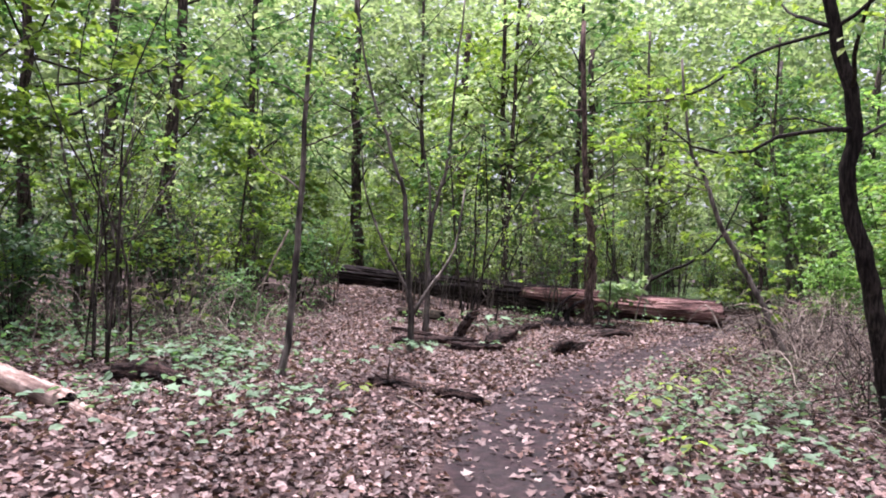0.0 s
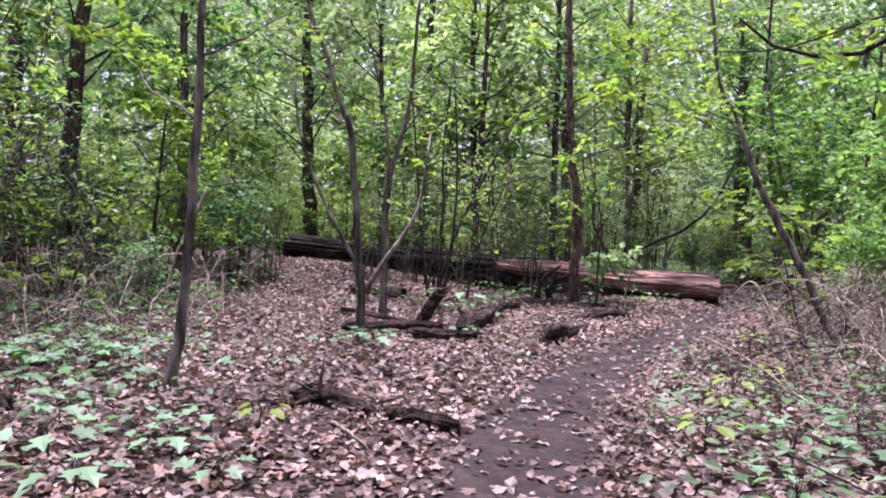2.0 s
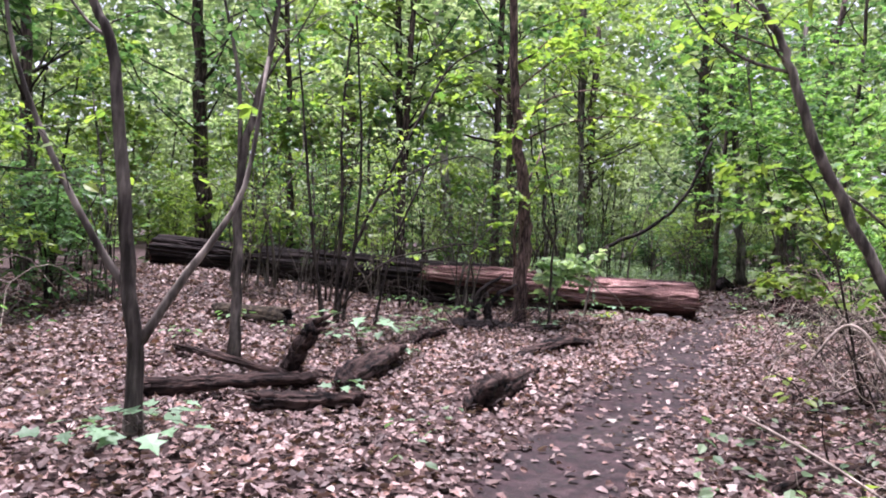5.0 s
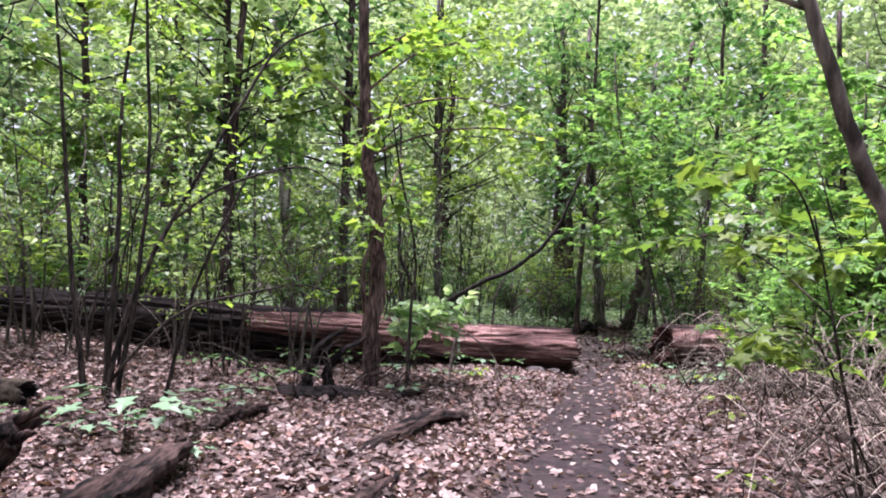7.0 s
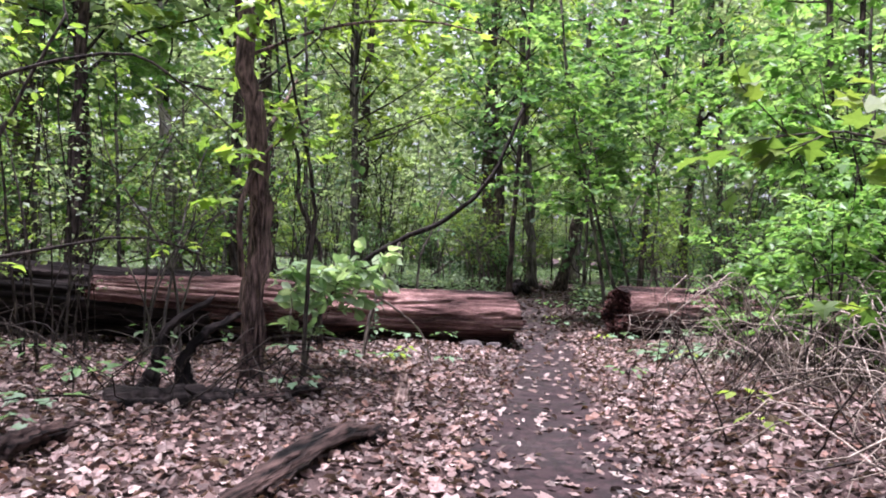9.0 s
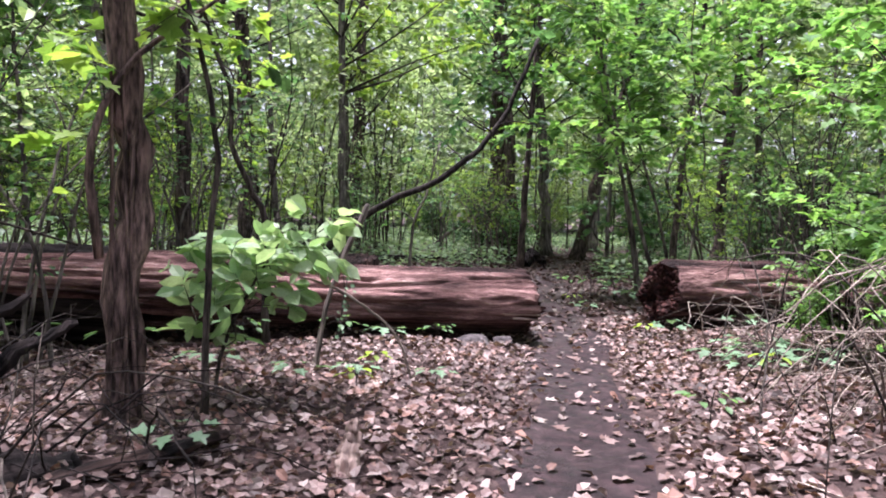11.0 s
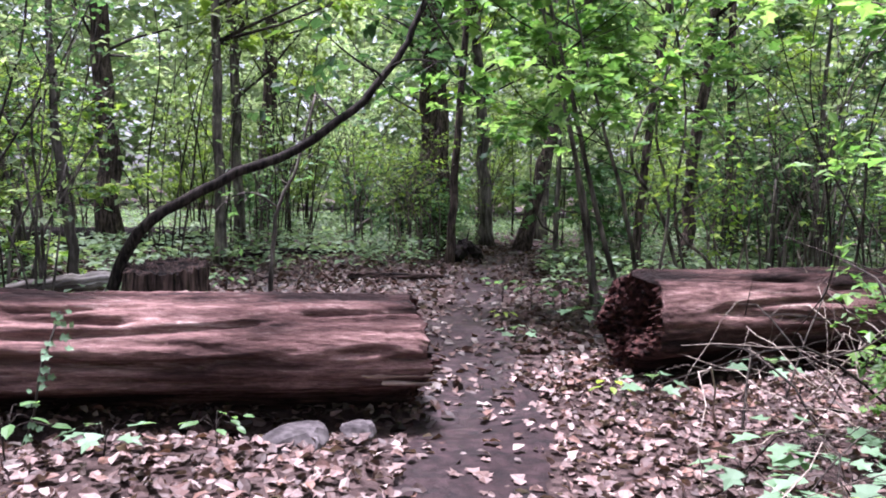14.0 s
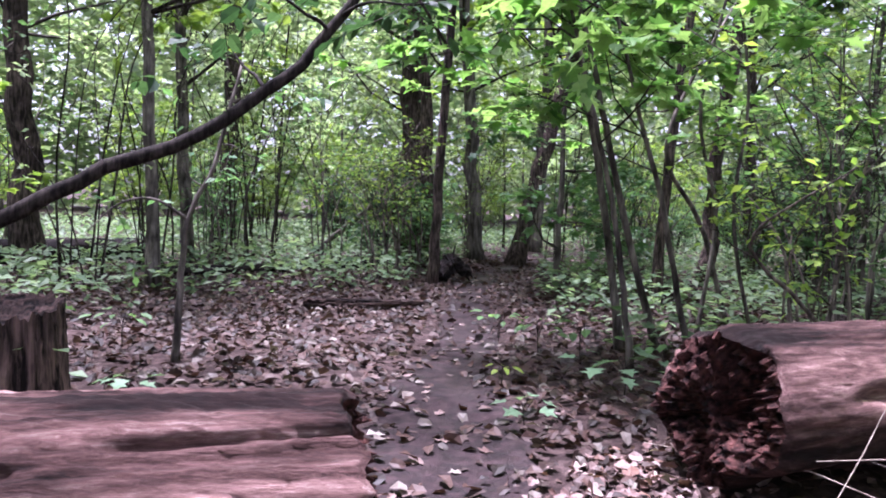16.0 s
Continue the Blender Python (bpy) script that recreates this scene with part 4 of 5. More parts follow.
woody_plant("shrub", "clump of tall thin grey stems beside the path", "shrub",
            [([(11.7, 23.3, 0.0), (11.4, 23.3, 1.54), (11.06, 23.3, 2.67), (10.6, 23.3, 4.2), (10.2, 23.2, 6.8)], 0.04, 0.015),
             ([(11.9, 23.0, 0.0), (11.32, 23.0, 1.54), (11.03, 23.0, 2.45), (10.5, 23.0, 4.0), (9.9, 22.7, 6.0)], 0.035, 0.015),
             ([(11.9, 22.6, 0.0), (11.45, 22.6, 1.46), (11.15, 22.6, 2.15), (10.6, 22.6, 3.6)], 0.03, 0.012),
             ([(11.2, 22.6, 0.0), (10.97, 22.6, 1.21), (10.67, 22.6, 2.11), (10.2, 22.6, 3.5)], 0.03, 0.012),
             ([(12.3, 22.2, 0.0), (12.0, 22.3, 1.3), (12.1, 22.3, 2.4), (11.7, 22.3, 4.2), (11.8, 22.0, 6.2)], 0.02, 0.008),
             ([(12.5, 23.1, 0.0), (12.7, 23.1, 1.3), (12.4, 23.1, 2.4), (12.9, 23.1, 4.2), (13.2, 23.0, 6.4)], 0.024, 0.01),
             ([(13.47, 23.5, 0.0), (12.94, 23.5, 1.2), (12.38, 23.5, 2.05), (13.27, 23.5, 3.6)], 0.03, 0.012)],
            M_SAPLING, M_SUNNY, 115, limbs=9, low=0.57, limb_length=2.7, leaf_size=0.17, per_twig=8, twigs=7, shape=MAPLE, flat=0.22, rise=0.5, joined=True)
woody_plant("tree", "maple with level sprays of bright broad leaves", "tree",
            [([(12.6, 18.4, 0.0), (12.4, 18.5, 1.6), (12.1, 18.6, 3.0), (12.0, 18.7, 6.5)], 0.09, 0.04)],
            M_BARK, M_SUNNY, 116, limbs=16, low=0.3, limb_length=2.6, leaf_size=0.17, per_twig=9, twigs=8, shape=MAPLE, flat=0.22, rise=0.15)

# taller trees farther off
FAR_TREES = [((4.45, 24.4), (4.35, 24.4), 0.12, M_BARK), ((3.75, 27.0), (3.1, 27.0), 0.16, M_PALEBARK), ((2.1, 24.0), (1.8, 24.0), 0.12, M_BARK),
             ((14.2, 32.0), (13.6, 32.0), 0.16, M_BARK), ((14.6, 34.0), (14.5, 34.0), 0.3, M_BARK), ((15.6, 32.5), (15.0, 32.5), 0.17, M_SAPLING),
             ((16.3, 32.0), (18.0, 32.0), 0.2, M_BARK), ((6.55, 32.0), (6.3, 32.0), 0.24, M_BARK), ((9.1, 32.0), (8.8, 32.0), 0.12, M_SAPLING),
             ((-6.9, 17.7), (-6.6, 17.7), 0.2, M_BARK), ((1.9, 22.6), (2.0, 22.6), 0.09, M_BARK), ((20.5, 29.0), (20.2, 29.0), 0.13, M_BARK), ((-3.0, 26.0), (-3.3, 26.0), 0.22, M_BARK),
             ((17.5, 22.0), (17.3, 22.0), 0.1, M_BARK), ((0.5, 30.0), (0.6, 30.0), 0.24, M_BARK), ((-10.0, 22.0), (-10.2, 22.0), 0.25, M_BARK), ((11.0, 38.0), (11.2, 38.0), 0.25, M_BARK),
             ((8.2, 29.2), (8.0, 29.2), 0.1, M_SAPLING), ((12.4, 28.6), (12.7, 28.6), 0.09, M_BARK), ((17.2, 27.2), (17.6, 27.0), 0.14, M_BARK), 
             ((19.0, 35.0), (19.2, 35.0), 0.2, M_SAPLING), ((14.4, 25.6), (14.9, 25.5), 0.08, M_BARK), ((-0.6, 24.6), (-0.9, 24.6), 0.1, M_BARK),
             ((-8.0, 14.0), (-8.2, 14.0), 0.14, M_BARK), ((-5.9, 22.6), (-6.1, 22.6), 0.15, M_BARK), ((-11.0, 16.5), (-11.0, 16.5), 0.18, M_BARK), ((-7.4, 10.2), (-7.7, 10.2), 0.1, M_SAPLING)]
for k, (foot, top, r, m) in enumerate(FAR_TREES):
    (ax, ay), (bx, by) = foot, top
    z = ground_at(ax, ay)
    woody_plant("tree", "tall slender woodland tree with %s bark" % ("pale flaking" if m is M_PALEBARK else "smooth grey" if m is M_SAPLING else "grey-brown"), "tree",
                [([(ax, ay, z - 0.1), (ax * 0.6 + bx * 0.4, ay, 2.5), (bx, by, 6), (bx + (bx - ax) * 0.5, by, 11)], r, r * 0.45)],
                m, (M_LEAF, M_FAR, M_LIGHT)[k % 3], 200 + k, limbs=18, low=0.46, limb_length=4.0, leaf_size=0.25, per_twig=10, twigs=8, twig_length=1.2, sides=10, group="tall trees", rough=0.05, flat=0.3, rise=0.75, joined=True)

# ---------------------------------------------------------------- the wood around: saplings and bushes
def young_tree(seed, leaf, tall, spread, twigs, per, size, bark_mat):
    rng = np.random.default_rng(seed)
    top = rng.normal(size=2) * 0.4
    return woody_plant("sapling", "leafy young woodland tree", "tree",
                       [([(0, 0, -0.15), (top[0] * 0.2, top[1] * 0.3, tall * 0.35), (top[0] * 0.7, top[1] * 0.6, tall * 0.7), (top[0], top[1], tall)], 0.018 + tall * 0.006, 0.01)],
                       bark_mat, leaf, seed, limbs=16, low=0.2, limb_length=spread, leaf_size=size, per_twig=per, twigs=twigs, group="young trees", sides=6, at=(0, -60, 0), joined=True)


def layered_maple(seed, leaf, tall, spread):
    """A young maple whose broad leaves lie in level sprays."""
    rng = np.random.default_rng(seed)
    top = rng.normal(size=2) * 0.5
    return woody_plant("maple", "young maple with level sprays of broad bright leaves", "tree",
                       [([(0, 0, -0.15), (top[0] * 0.3, top[1] * 0.2, tall * 0.35), (top[0] * 0.6, top[1] * 0.7, tall * 0.7), (top[0], top[1], tall)], 0.02 + tall * 0.006, 0.01)],
                       M_SAPLING, leaf, seed, limbs=18, low=0.16, limb_length=spread, leaf_size=0.17, per_twig=10, twigs=9, shape=MAPLE, flat=0.2, rise=0.12, group="young maples", sides=7, at=(0, -60, 0), joined=True)


def bush(seed, leaf, tall, stems, twigs, per, size):
    rng = np.random.default_rng(seed)
    made = []
    for _ in range(stems):
        a, lean = rng.uniform(0, 6.3), rng.uniform(0.15, 0.5) * tall
        d = (math.cos(a) * lean, math.sin(a) * lean)
        made.append(([(d[0] * 0.1, d[1] * 0.1, -0.1), (d[0] * 0.35, d[1] * 0.35, tall * 0.45), (d[0], d[1], tall * rng.uniform(0.8, 1.1))], 0.016 + 0.003 * tall, 0.006))
    return woody_plant("shrub", "leafy woodland bush with several thin stems", "shrub", made, M_TWIG, leaf, seed, limbs=6, low=0.18, limb_length=0.45 * tall,
                       leaf_size=size, per_twig=per, twigs=twigs, group="bushes", sides=5, at=(0, -60, 0), joined=True)


TREES = [young_tree(301, M_LIGHT, 6.5, 1.9, 14, 15, 0.18, M_SAPLING), young_tree(302, M_LEAF, 7.5, 2.1, 15, 15, 0.19, M_TWIG), young_tree(303, M_LIGHT, 5.0, 1.7, 14, 15, 0.13, M_TWIG),
         young_tree(304, M_LEAF, 6.0, 2.0, 14, 15, 0.16, M_SAPLING), young_tree(305, M_LIGHT, 8.5, 2.3, 15, 15, 0.16, M_BARK)]
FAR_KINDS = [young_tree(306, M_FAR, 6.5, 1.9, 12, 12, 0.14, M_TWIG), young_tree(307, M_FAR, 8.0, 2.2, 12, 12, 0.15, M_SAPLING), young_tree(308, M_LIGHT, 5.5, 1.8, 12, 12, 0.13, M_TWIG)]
BUSHES = [bush(311, M_LEAF, 2.6, 6, 6, 11, 0.12), bush(312, M_LIGHT, 3.2, 6, 6, 12, 0.12), bush(313, M_DEEP, 2.2, 6, 6, 11, 0.12), bush(314, M_LEAF, 1.5, 5, 6, 9, 0.1), bush(315, M_SUNNY, 2.8, 6, 7, 11, 0.14)]


def thicket(seed, tall, stems, leaf, bark_mat):
    """A bare-legged shrub: many thin arching stems with few leaves."""
    rng = np.random.default_rng(seed)
    made = []
    for _ in range(stems):
        a, lean, b = rng.uniform(0, 6.3), rng.uniform(0.05, 0.4) * tall, rng.normal(size=2) * 0.25
        d = (math.cos(a) * lean, math.sin(a) * lean)
        h = tall * rng.uniform(0.6, 1.1)
        foot = rng.normal(size=2) * 0.15
        made.append(([(foot[0], foot[1], -0.1), (foot[0] + d[0] * 0.2 + b[0] * 0.3, foot[1] + d[1] * 0.2 + b[1] * 0.3, h * 0.35), (d[0] * 0.6 + b[0], d[1] * 0.6 + b[1], h * 0.7), (d[0] * 1.2, d[1] * 1.2, h)], rng.uniform(0.012, 0.028), 0.005))
    return woody_plant("shrub", "thicket shrub with many thin bare arching stems", "shrub", made, bark_mat, leaf, seed, limbs=4, low=0.35, limb_length=0.4 * tall,
                       leaf_size=0.1, per_twig=4, twigs=4, group="thicket", sides=5, at=(0, -60, 0), joined=True, shape=KITE)


MAPLES = [layered_maple(331, M_SUNNY, 5.6, 2.2), layered_maple(332, M_LEAF, 6.4, 2.4), layered_maple(333, M_LIGHT, 4.6, 2.0)]
THICKETS = [thicket(321, 3.6, 8, M_LEAF, M_SAPLING), thicket(322, 4.4, 7, M_FAR, M_TWIG), thicket(323, 2.8, 8, M_LIGHT, M_SNAG)]


def stand(kind, x, y, turn, scale):
    return copy_thing(kind, pose(x, y, ground_at(x, y), 0, 0, turn) @ Matrix.Scale(scale, 4))


def open_floor(x, y):
    """True where the wood is open: the path, the litter-strewn hollow and the clearing beyond the log."""
    d = off_trail(x, y)[0]
    if d < 1.9 and y < 27 or d < 1.1:
        return True
    if ((x - 0.3) / 4.0) ** 2 + ((y - 9.5) / 8.6) ** 2 < 1:
        return True
    if 1.5 < x < 9.5 and 16 < y < 22.8 or -4.5 < x < 4.5 and 17 < y < 22:
        return True
    if 2.5 < x < 9 and 25 < y < 37:
        return True
    if 9.5 < x < 15.5 and 18.5 < y < 25.5:
        return True
    return ((x - 9.0) / 3.2) ** 2 + ((y - 25.0) / 3.5) ** 2 < 1


BARE_SHRUBS = [(THICKETS[0], 5.0, 27.2, 1.0), (THICKETS[1], 7.2, 28.8, 1.0), (THICKETS[2], 3.6, 29.0, 1.1), (THICKETS[1], 8.3, 31.0, 1.0), (THICKETS[0], 6.0, 34.5, 1.1), (THICKETS[2], 4.2, 25.8, 0.9),
    (THICKETS[1], 0.6, 18.2, 0.8), (THICKETS[1], 1.9, 18.7, 0.75), (THICKETS[0], -0.5, 19.2, 0.9), (THICKETS[0], 2.9, 19.3, 0.8), (THICKETS[1], 5.2, 22.5, 0.8), (THICKETS[2], 3.4, 22.6, 1.0),
    (THICKETS[0], 4.4, 22.9, 0.9), (THICKETS[2], 1.3, 19.2, 0.7), (THICKETS[0], 0.1, 18.7, 0.6), (THICKETS[2], -0.9, 18.4, 0.75), (THICKETS[1], 2.2, 19.4, 0.5), (THICKETS[0], -2.6, 17.4, 0.7),
    (THICKETS[0], 13.8, 21.7, 1.0), (THICKETS[1], 12.9, 20.9, 0.8), (THICKETS[2], 11.9, 21.4, 0.9), (THICKETS[0], 14.8, 23.2, 1.0)]
LEAFY_PLANTS = [(FAR_KINDS[1], 4.4, 35.0, 1.0), (BUSHES[3], -3.9, 13.9, 0.7), (BUSHES[2], -6.3, 10.8, 0.8), (BUSHES[2], -5.6, 15.5, 1.0),
    (BUSHES[3], -3.4, 17.4, 1.1), (TREES[2], -4.6, 16.2, 0.9), (BUSHES[3], 8.4, 13.6, 0.7), (BUSHES[4], 10.2, 16.4, 1.15), (BUSHES[4], 11.4, 17.4, 1.2), (BUSHES[4], 9.3, 14.3, 1.0),
    (BUSHES[4], 8.6, 15.8, 0.65), (BUSHES[1], 8.2, 12.4, 0.7), (BUSHES[4], 12.6, 15.6, 1.3), (BUSHES[4], 9.9, 18.0, 0.55), (BUSHES[1], 12.2, 17.4, 1.1), (BUSHES[0], 9.3, 11.2, 0.9),
    (BUSHES[1], 6.6, 9.6, 0.6)]
MAPLE_STAND = [(MAPLES[0], 10.9, 17.0, 0.95), (MAPLES[1], 12.9, 16.4, 1.0), (MAPLES[0], 10.0, 13.4, 0.9), (MAPLES[2], 8.9, 11.4, 0.85), (MAPLES[1], 11.6, 14.6, 1.0), (MAPLES[0], 15.6, 21.6, 1.05),
    (MAPLES[1], 14.2, 27.6, 1.0), (MAPLES[1], -4.9, 18.8, 1.0), (MAPLES[2], -6.4, 12.9, 1.0), (MAPLES[2], -4.7, 24.2, 1.1), (MAPLES[1], 1.2, 25.6, 1.0), (MAPLES[0], 17.0, 18.4, 1.1),
    (MAPLES[2], -1.6, 23.6, 1.0), (MAPLES[1], 18.2, 25.0, 1.1), (MAPLES[2], -8.6, 11.6, 1.0), (MAPLES[0], 2.6, 23.6, 0.8), (MAPLES[2], 5.3, 26.8, 0.8), (MAPLES[0], 0.0, 23.0, 0.8)]
PLACED = BARE_SHRUBS + LEAFY_PLANTS + MAPLE_STAND
rng = np.random.default_rng(77)
for kind, x, y, s in PLACED:
    stand(kind, x, y, rng.uniform(0, 360), s)
taken = [(x, y) for _, x, y, _ in PLACED]
for kinds, count, gap, box in ((THICKETS, 34, 0.9, (-2, 22.5, 22, 35)), (THICKETS, 14, 0.9, (-9, 9, -2, 22)), (MAPLES, 6, 1.6, (-14, 9, -4, 26)), (BUSHES[1:3], 18, 1.2, (-16, 8, -2, 34)), (BUSHES[2:4], 12, 0.9, (12, 25, 24, 38)), (BUSHES[:2], 12, 1.3, (-2, 27, 26, 44)), (BUSHES[:2], 13, 1.1, (10.5, 9, 20, 21)), (TREES[:1] + FAR_KINDS + TREES[2:3], 22, 1.5, (-18, 9, -3, 40)), (FAR_KINDS, 26, 2.0, (-3, 27, 28, 46)), (FAR_KINDS, 8, 1.7, (-8, 23, 4, 36)), (TREES, 7, 1.7, (14, 7, 22, 22)), (TREES, 6, 1.9, (-14, -8, 16, 5))):
    made = 0
    for _ in range(6000):
        if made == count:
            break
        x, y = rng.uniform(box[0], box[2]), rng.uniform(box[1], box[3])
        if open_floor(x, y) or any((x - p) ** 2 + (y - q) ** 2 < gap * gap for p, q in taken) or y < 9 and abs(x) < 4.2:
            continue
        taken.append((x, y))
        made += 1
        stand(kinds[rng.integers(len(kinds))], x, y, rng.uniform(0, 360), rng.uniform(0.75, 1.2))
for kind in TREES + FAR_KINDS + BUSHES + THICKETS + MAPLES:
    for o in list(kind.children_recursive) + [kind]:
        bpy.data.objects.remove(o)


# ---------------------------------------------------------------- far woods beyond
def far_woods(seed, clumps, per, haze):
    """Leaf masses of the wood farther off: uneven clumps, and thinner foliage between them."""
    rng = np.random.default_rng(seed)

    def bearing(n):
        return np.where(rng.uniform(0, 1, n) < 0.78, rng.uniform(0.35, 2.3, n), rng.uniform(0, 2 * math.pi, n))

    a, r, z = bearing(clumps), rng.uniform(36, 56, clumps), rng.uniform(0, 1, clumps) ** 0.85 * 25
    centre = np.stack([5 + r * np.cos(a), 15 + r * np.sin(a), z], 1)
    size = rng.uniform(0.9, 2.4, clumps)
    at = np.repeat(centre, per, 0) + rng.normal(size=(clumps * per, 3)) * np.repeat(size, per)[:, None] * (0.6, 0.6, 0.38)
    a, r, z = bearing(haze), rng.uniform(54, 64, haze), rng.uniform(0, 1, haze) * 28
    at = np.vstack([at, np.stack([5 + r * np.cos(a), 15 + r * np.sin(a), z], 1)])
    at[:, 2] = np.abs(at[:, 2])
    n = len(at)
    way = rng.normal(size=(n, 3)) * (1, 1, 0.4)
    up = np.array((0, 0, 0.8)) + rng.normal(size=(n, 3))
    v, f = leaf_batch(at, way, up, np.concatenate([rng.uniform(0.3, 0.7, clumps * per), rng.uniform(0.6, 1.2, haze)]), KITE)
    # M_FAR's paleness carries the brightness of the distance
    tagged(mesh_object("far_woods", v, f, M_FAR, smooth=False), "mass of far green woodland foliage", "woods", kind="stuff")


far_woods(51, 1100, 85, 60000)


# ---------------------------------------------------------------- low green plants and the brush pile
def herbs(name, label, seed, n, box, keep, size, lift, shape, mat, category="undergrowth"):
    rng = np.random.default_rng(seed)
    x, y = scatter(rng, n, box, keep)
    m = len(x)
    a = rng.uniform(0, 2 * math.pi, m)
    at = np.stack([x, y, height(x, y) + rng.uniform(lift[0], lift[1], m)], 1)
    way = np.stack([np.cos(a), np.sin(a), rng.normal(size=m) * 0.25 - 0.1], 1)
    up = np.array((0, 0, 1.0)) + rng.normal(size=(m, 3)) * 0.3
    v, f = leaf_batch(at, way, up, size * rng.uniform(0.6, 1.3, m), shape)
    tagged(mesh_object(name, v, f, mat, smooth=False), label, category, kind="stuff")


def patchy(x, y):
    return 0.5 + 0.5 * np.sin(1.7 * x + 2.3 * np.sin(0.9 * y)) * np.sin(1.3 * y + 1.1 * np.sin(1.4 * x))


herbs("undergrowth", "low green plants carpeting the wood beyond the log", 61, 52000, (-4, 22.5, 26, 46), lambda x, y, u: (off_trail(x, y) > 1.0) & (((x - 9.2) / 2.6) ** 2 + ((y - 24.5) / 3.2) ** 2 > 1) & (u < patchy(x, y) + 0.3), 0.15, (0.03, 0.5), KITE, M_HERB)
herbs("ground_cover", "low green leaves among dry litter beside the path", 62, 4200, (1.2, 2.5, 7.5, 11.5), lambda x, y, u: (off_trail(x, y) > 0.75) & (u < patchy(x, y)), 0.09, (0.02, 0.34), OVAL, M_HERB)
herbs("ground_cover", "pale green low leaves over the litter", 64, 1500, (-6.5, 5.0, -1.2, 11), lambda x, y, u: u < patchy(x * 1.3, y) * np.clip((-0.8 - x) / 2.2, 0, 1), 0.11, (0.03, 0.22), OVAL, M_PALE)
herbs("ground_cover", "low green leaves at the edge of the hollow", 63, 6000, (-9, 7, -2.2, 17), lambda x, y, u: u < patchy(x, y) * np.clip((-1.5 - x) / 2.5, 0, 1), 0.1, (0.02, 0.45), OVAL, M_LEAF)


def seedling_kind(name, label, leaves, size, tall, spread, mat, shape, seed):
    """A low plant: one stem, stalks, and each broad leaf a part."""
    rng = np.random.default_rng(seed)
    plant = thing(name, label, "plant", (0, -60, 0), "seedlings")
    w = Wood()
    w.tube(smooth_line([(0, 0, -0.03), (0.01, 0.01, tall * 0.5), (0, 0.02, tall * 0.95)], 6), np.linspace(0.006, 0.004, 6), 5)
    tips = []
    for k in range(leaves):
        a = k * 2.4 + rng.uniform(-0.3, 0.3)
        d = spread * rng.uniform(0.35, 1.0)
        tip = (math.cos(a) * d, math.sin(a) * d, tall * rng.uniform(0.75, 1.1))
        stalk = Wood()
        stalk.tube(smooth_line([(0, 0, tall * rng.uniform(0.5, 0.9)), (tip[0] * 0.5, tip[1] * 0.5, tip[2] + 0.03), tip], 5), np.full(5, 0.0025), 3)
        stalk.put("stalk", M_TWIG, plant)
        tips.append((tip, a))
    w.put("stem", M_TWIG, plant)
    v, f = shape
    leaf = None
    for tip, a in tips:
        m = pose(*tip, rng.uniform(-18, 18), rng.uniform(-5, 22), math.degrees(a) + rng.uniform(-30, 30)) @ Matrix.Scale(size * rng.uniform(0.7, 1.2), 4)
        if leaf is None:
            leaf = mesh_object("leaf", v, f, mat, plant, smooth=False)
            leaf.matrix_basis = m
        else:
            o = new("leaf", leaf.data)
            o.parent, o.matrix_basis = plant, m
    return plant


BIG_SEEDLING = seedling_kind("seedling", "maple seedling with broad pale green leaves", 15, 0.2, 0.3, 0.42, M_PALE, MAPLE, 1)
SEEDLING = seedling_kind("seedling", "small seedling with pale blue-green leaves", 6, 0.14, 0.17, 0.18, M_PALE, MAPLE, 2)
BRIGHT = seedling_kind("seedling", "small seedling with bright yellow-green leaves", 5, 0.13, 0.2, 0.14, M_LIGHT, OVAL, 3)
WEED = seedling_kind("seedling", "leafy green plant growing in the litter", 9, 0.12, 0.26, 0.22, M_LEAF, OVAL, 4)
rng = np.random.default_rng(88)
HOLLOW_PLANTS = [(BIG_SEEDLING, -3.6, 9.1, 0.8), (BIG_SEEDLING, -2.9, 9.4, 0.9), (BIG_SEEDLING, -3.3, 10.1, 1.0), (BIG_SEEDLING, -2.3, 8.6, 0.7), (BIG_SEEDLING, -2.9, 6.6, 0.6), (SEEDLING, -0.9, 6.6, 0.9),
    (SEEDLING, 0.9, 12.55, 0.8), (BIG_SEEDLING, -0.25, 10.65, 0.8), (SEEDLING, -0.75, 10.9, 1.0), (SEEDLING, -0.3, 11.6, 0.9), (BIG_SEEDLING, -2.2, 7.6, 0.65), (BIG_SEEDLING, -1.6, 7.2, 0.6),
    (SEEDLING, -1.2, 7.6, 1.0), (SEEDLING, -1.9, 6.8, 1.2), (SEEDLING, -1.25, 6.9, 1.0), (SEEDLING, -2.6, 7.0, 1.2), (SEEDLING, -1.5, 6.2, 1.1), (BRIGHT, -0.85, 7.5, 1.0),
    (SEEDLING, -2.9, 8.4, 1.2), (BIG_SEEDLING, -2.6, 9.9, 0.9), (BIG_SEEDLING, -3.2, 9.5, 0.9), (SEEDLING, -1.0, 9.6, 0.8)]
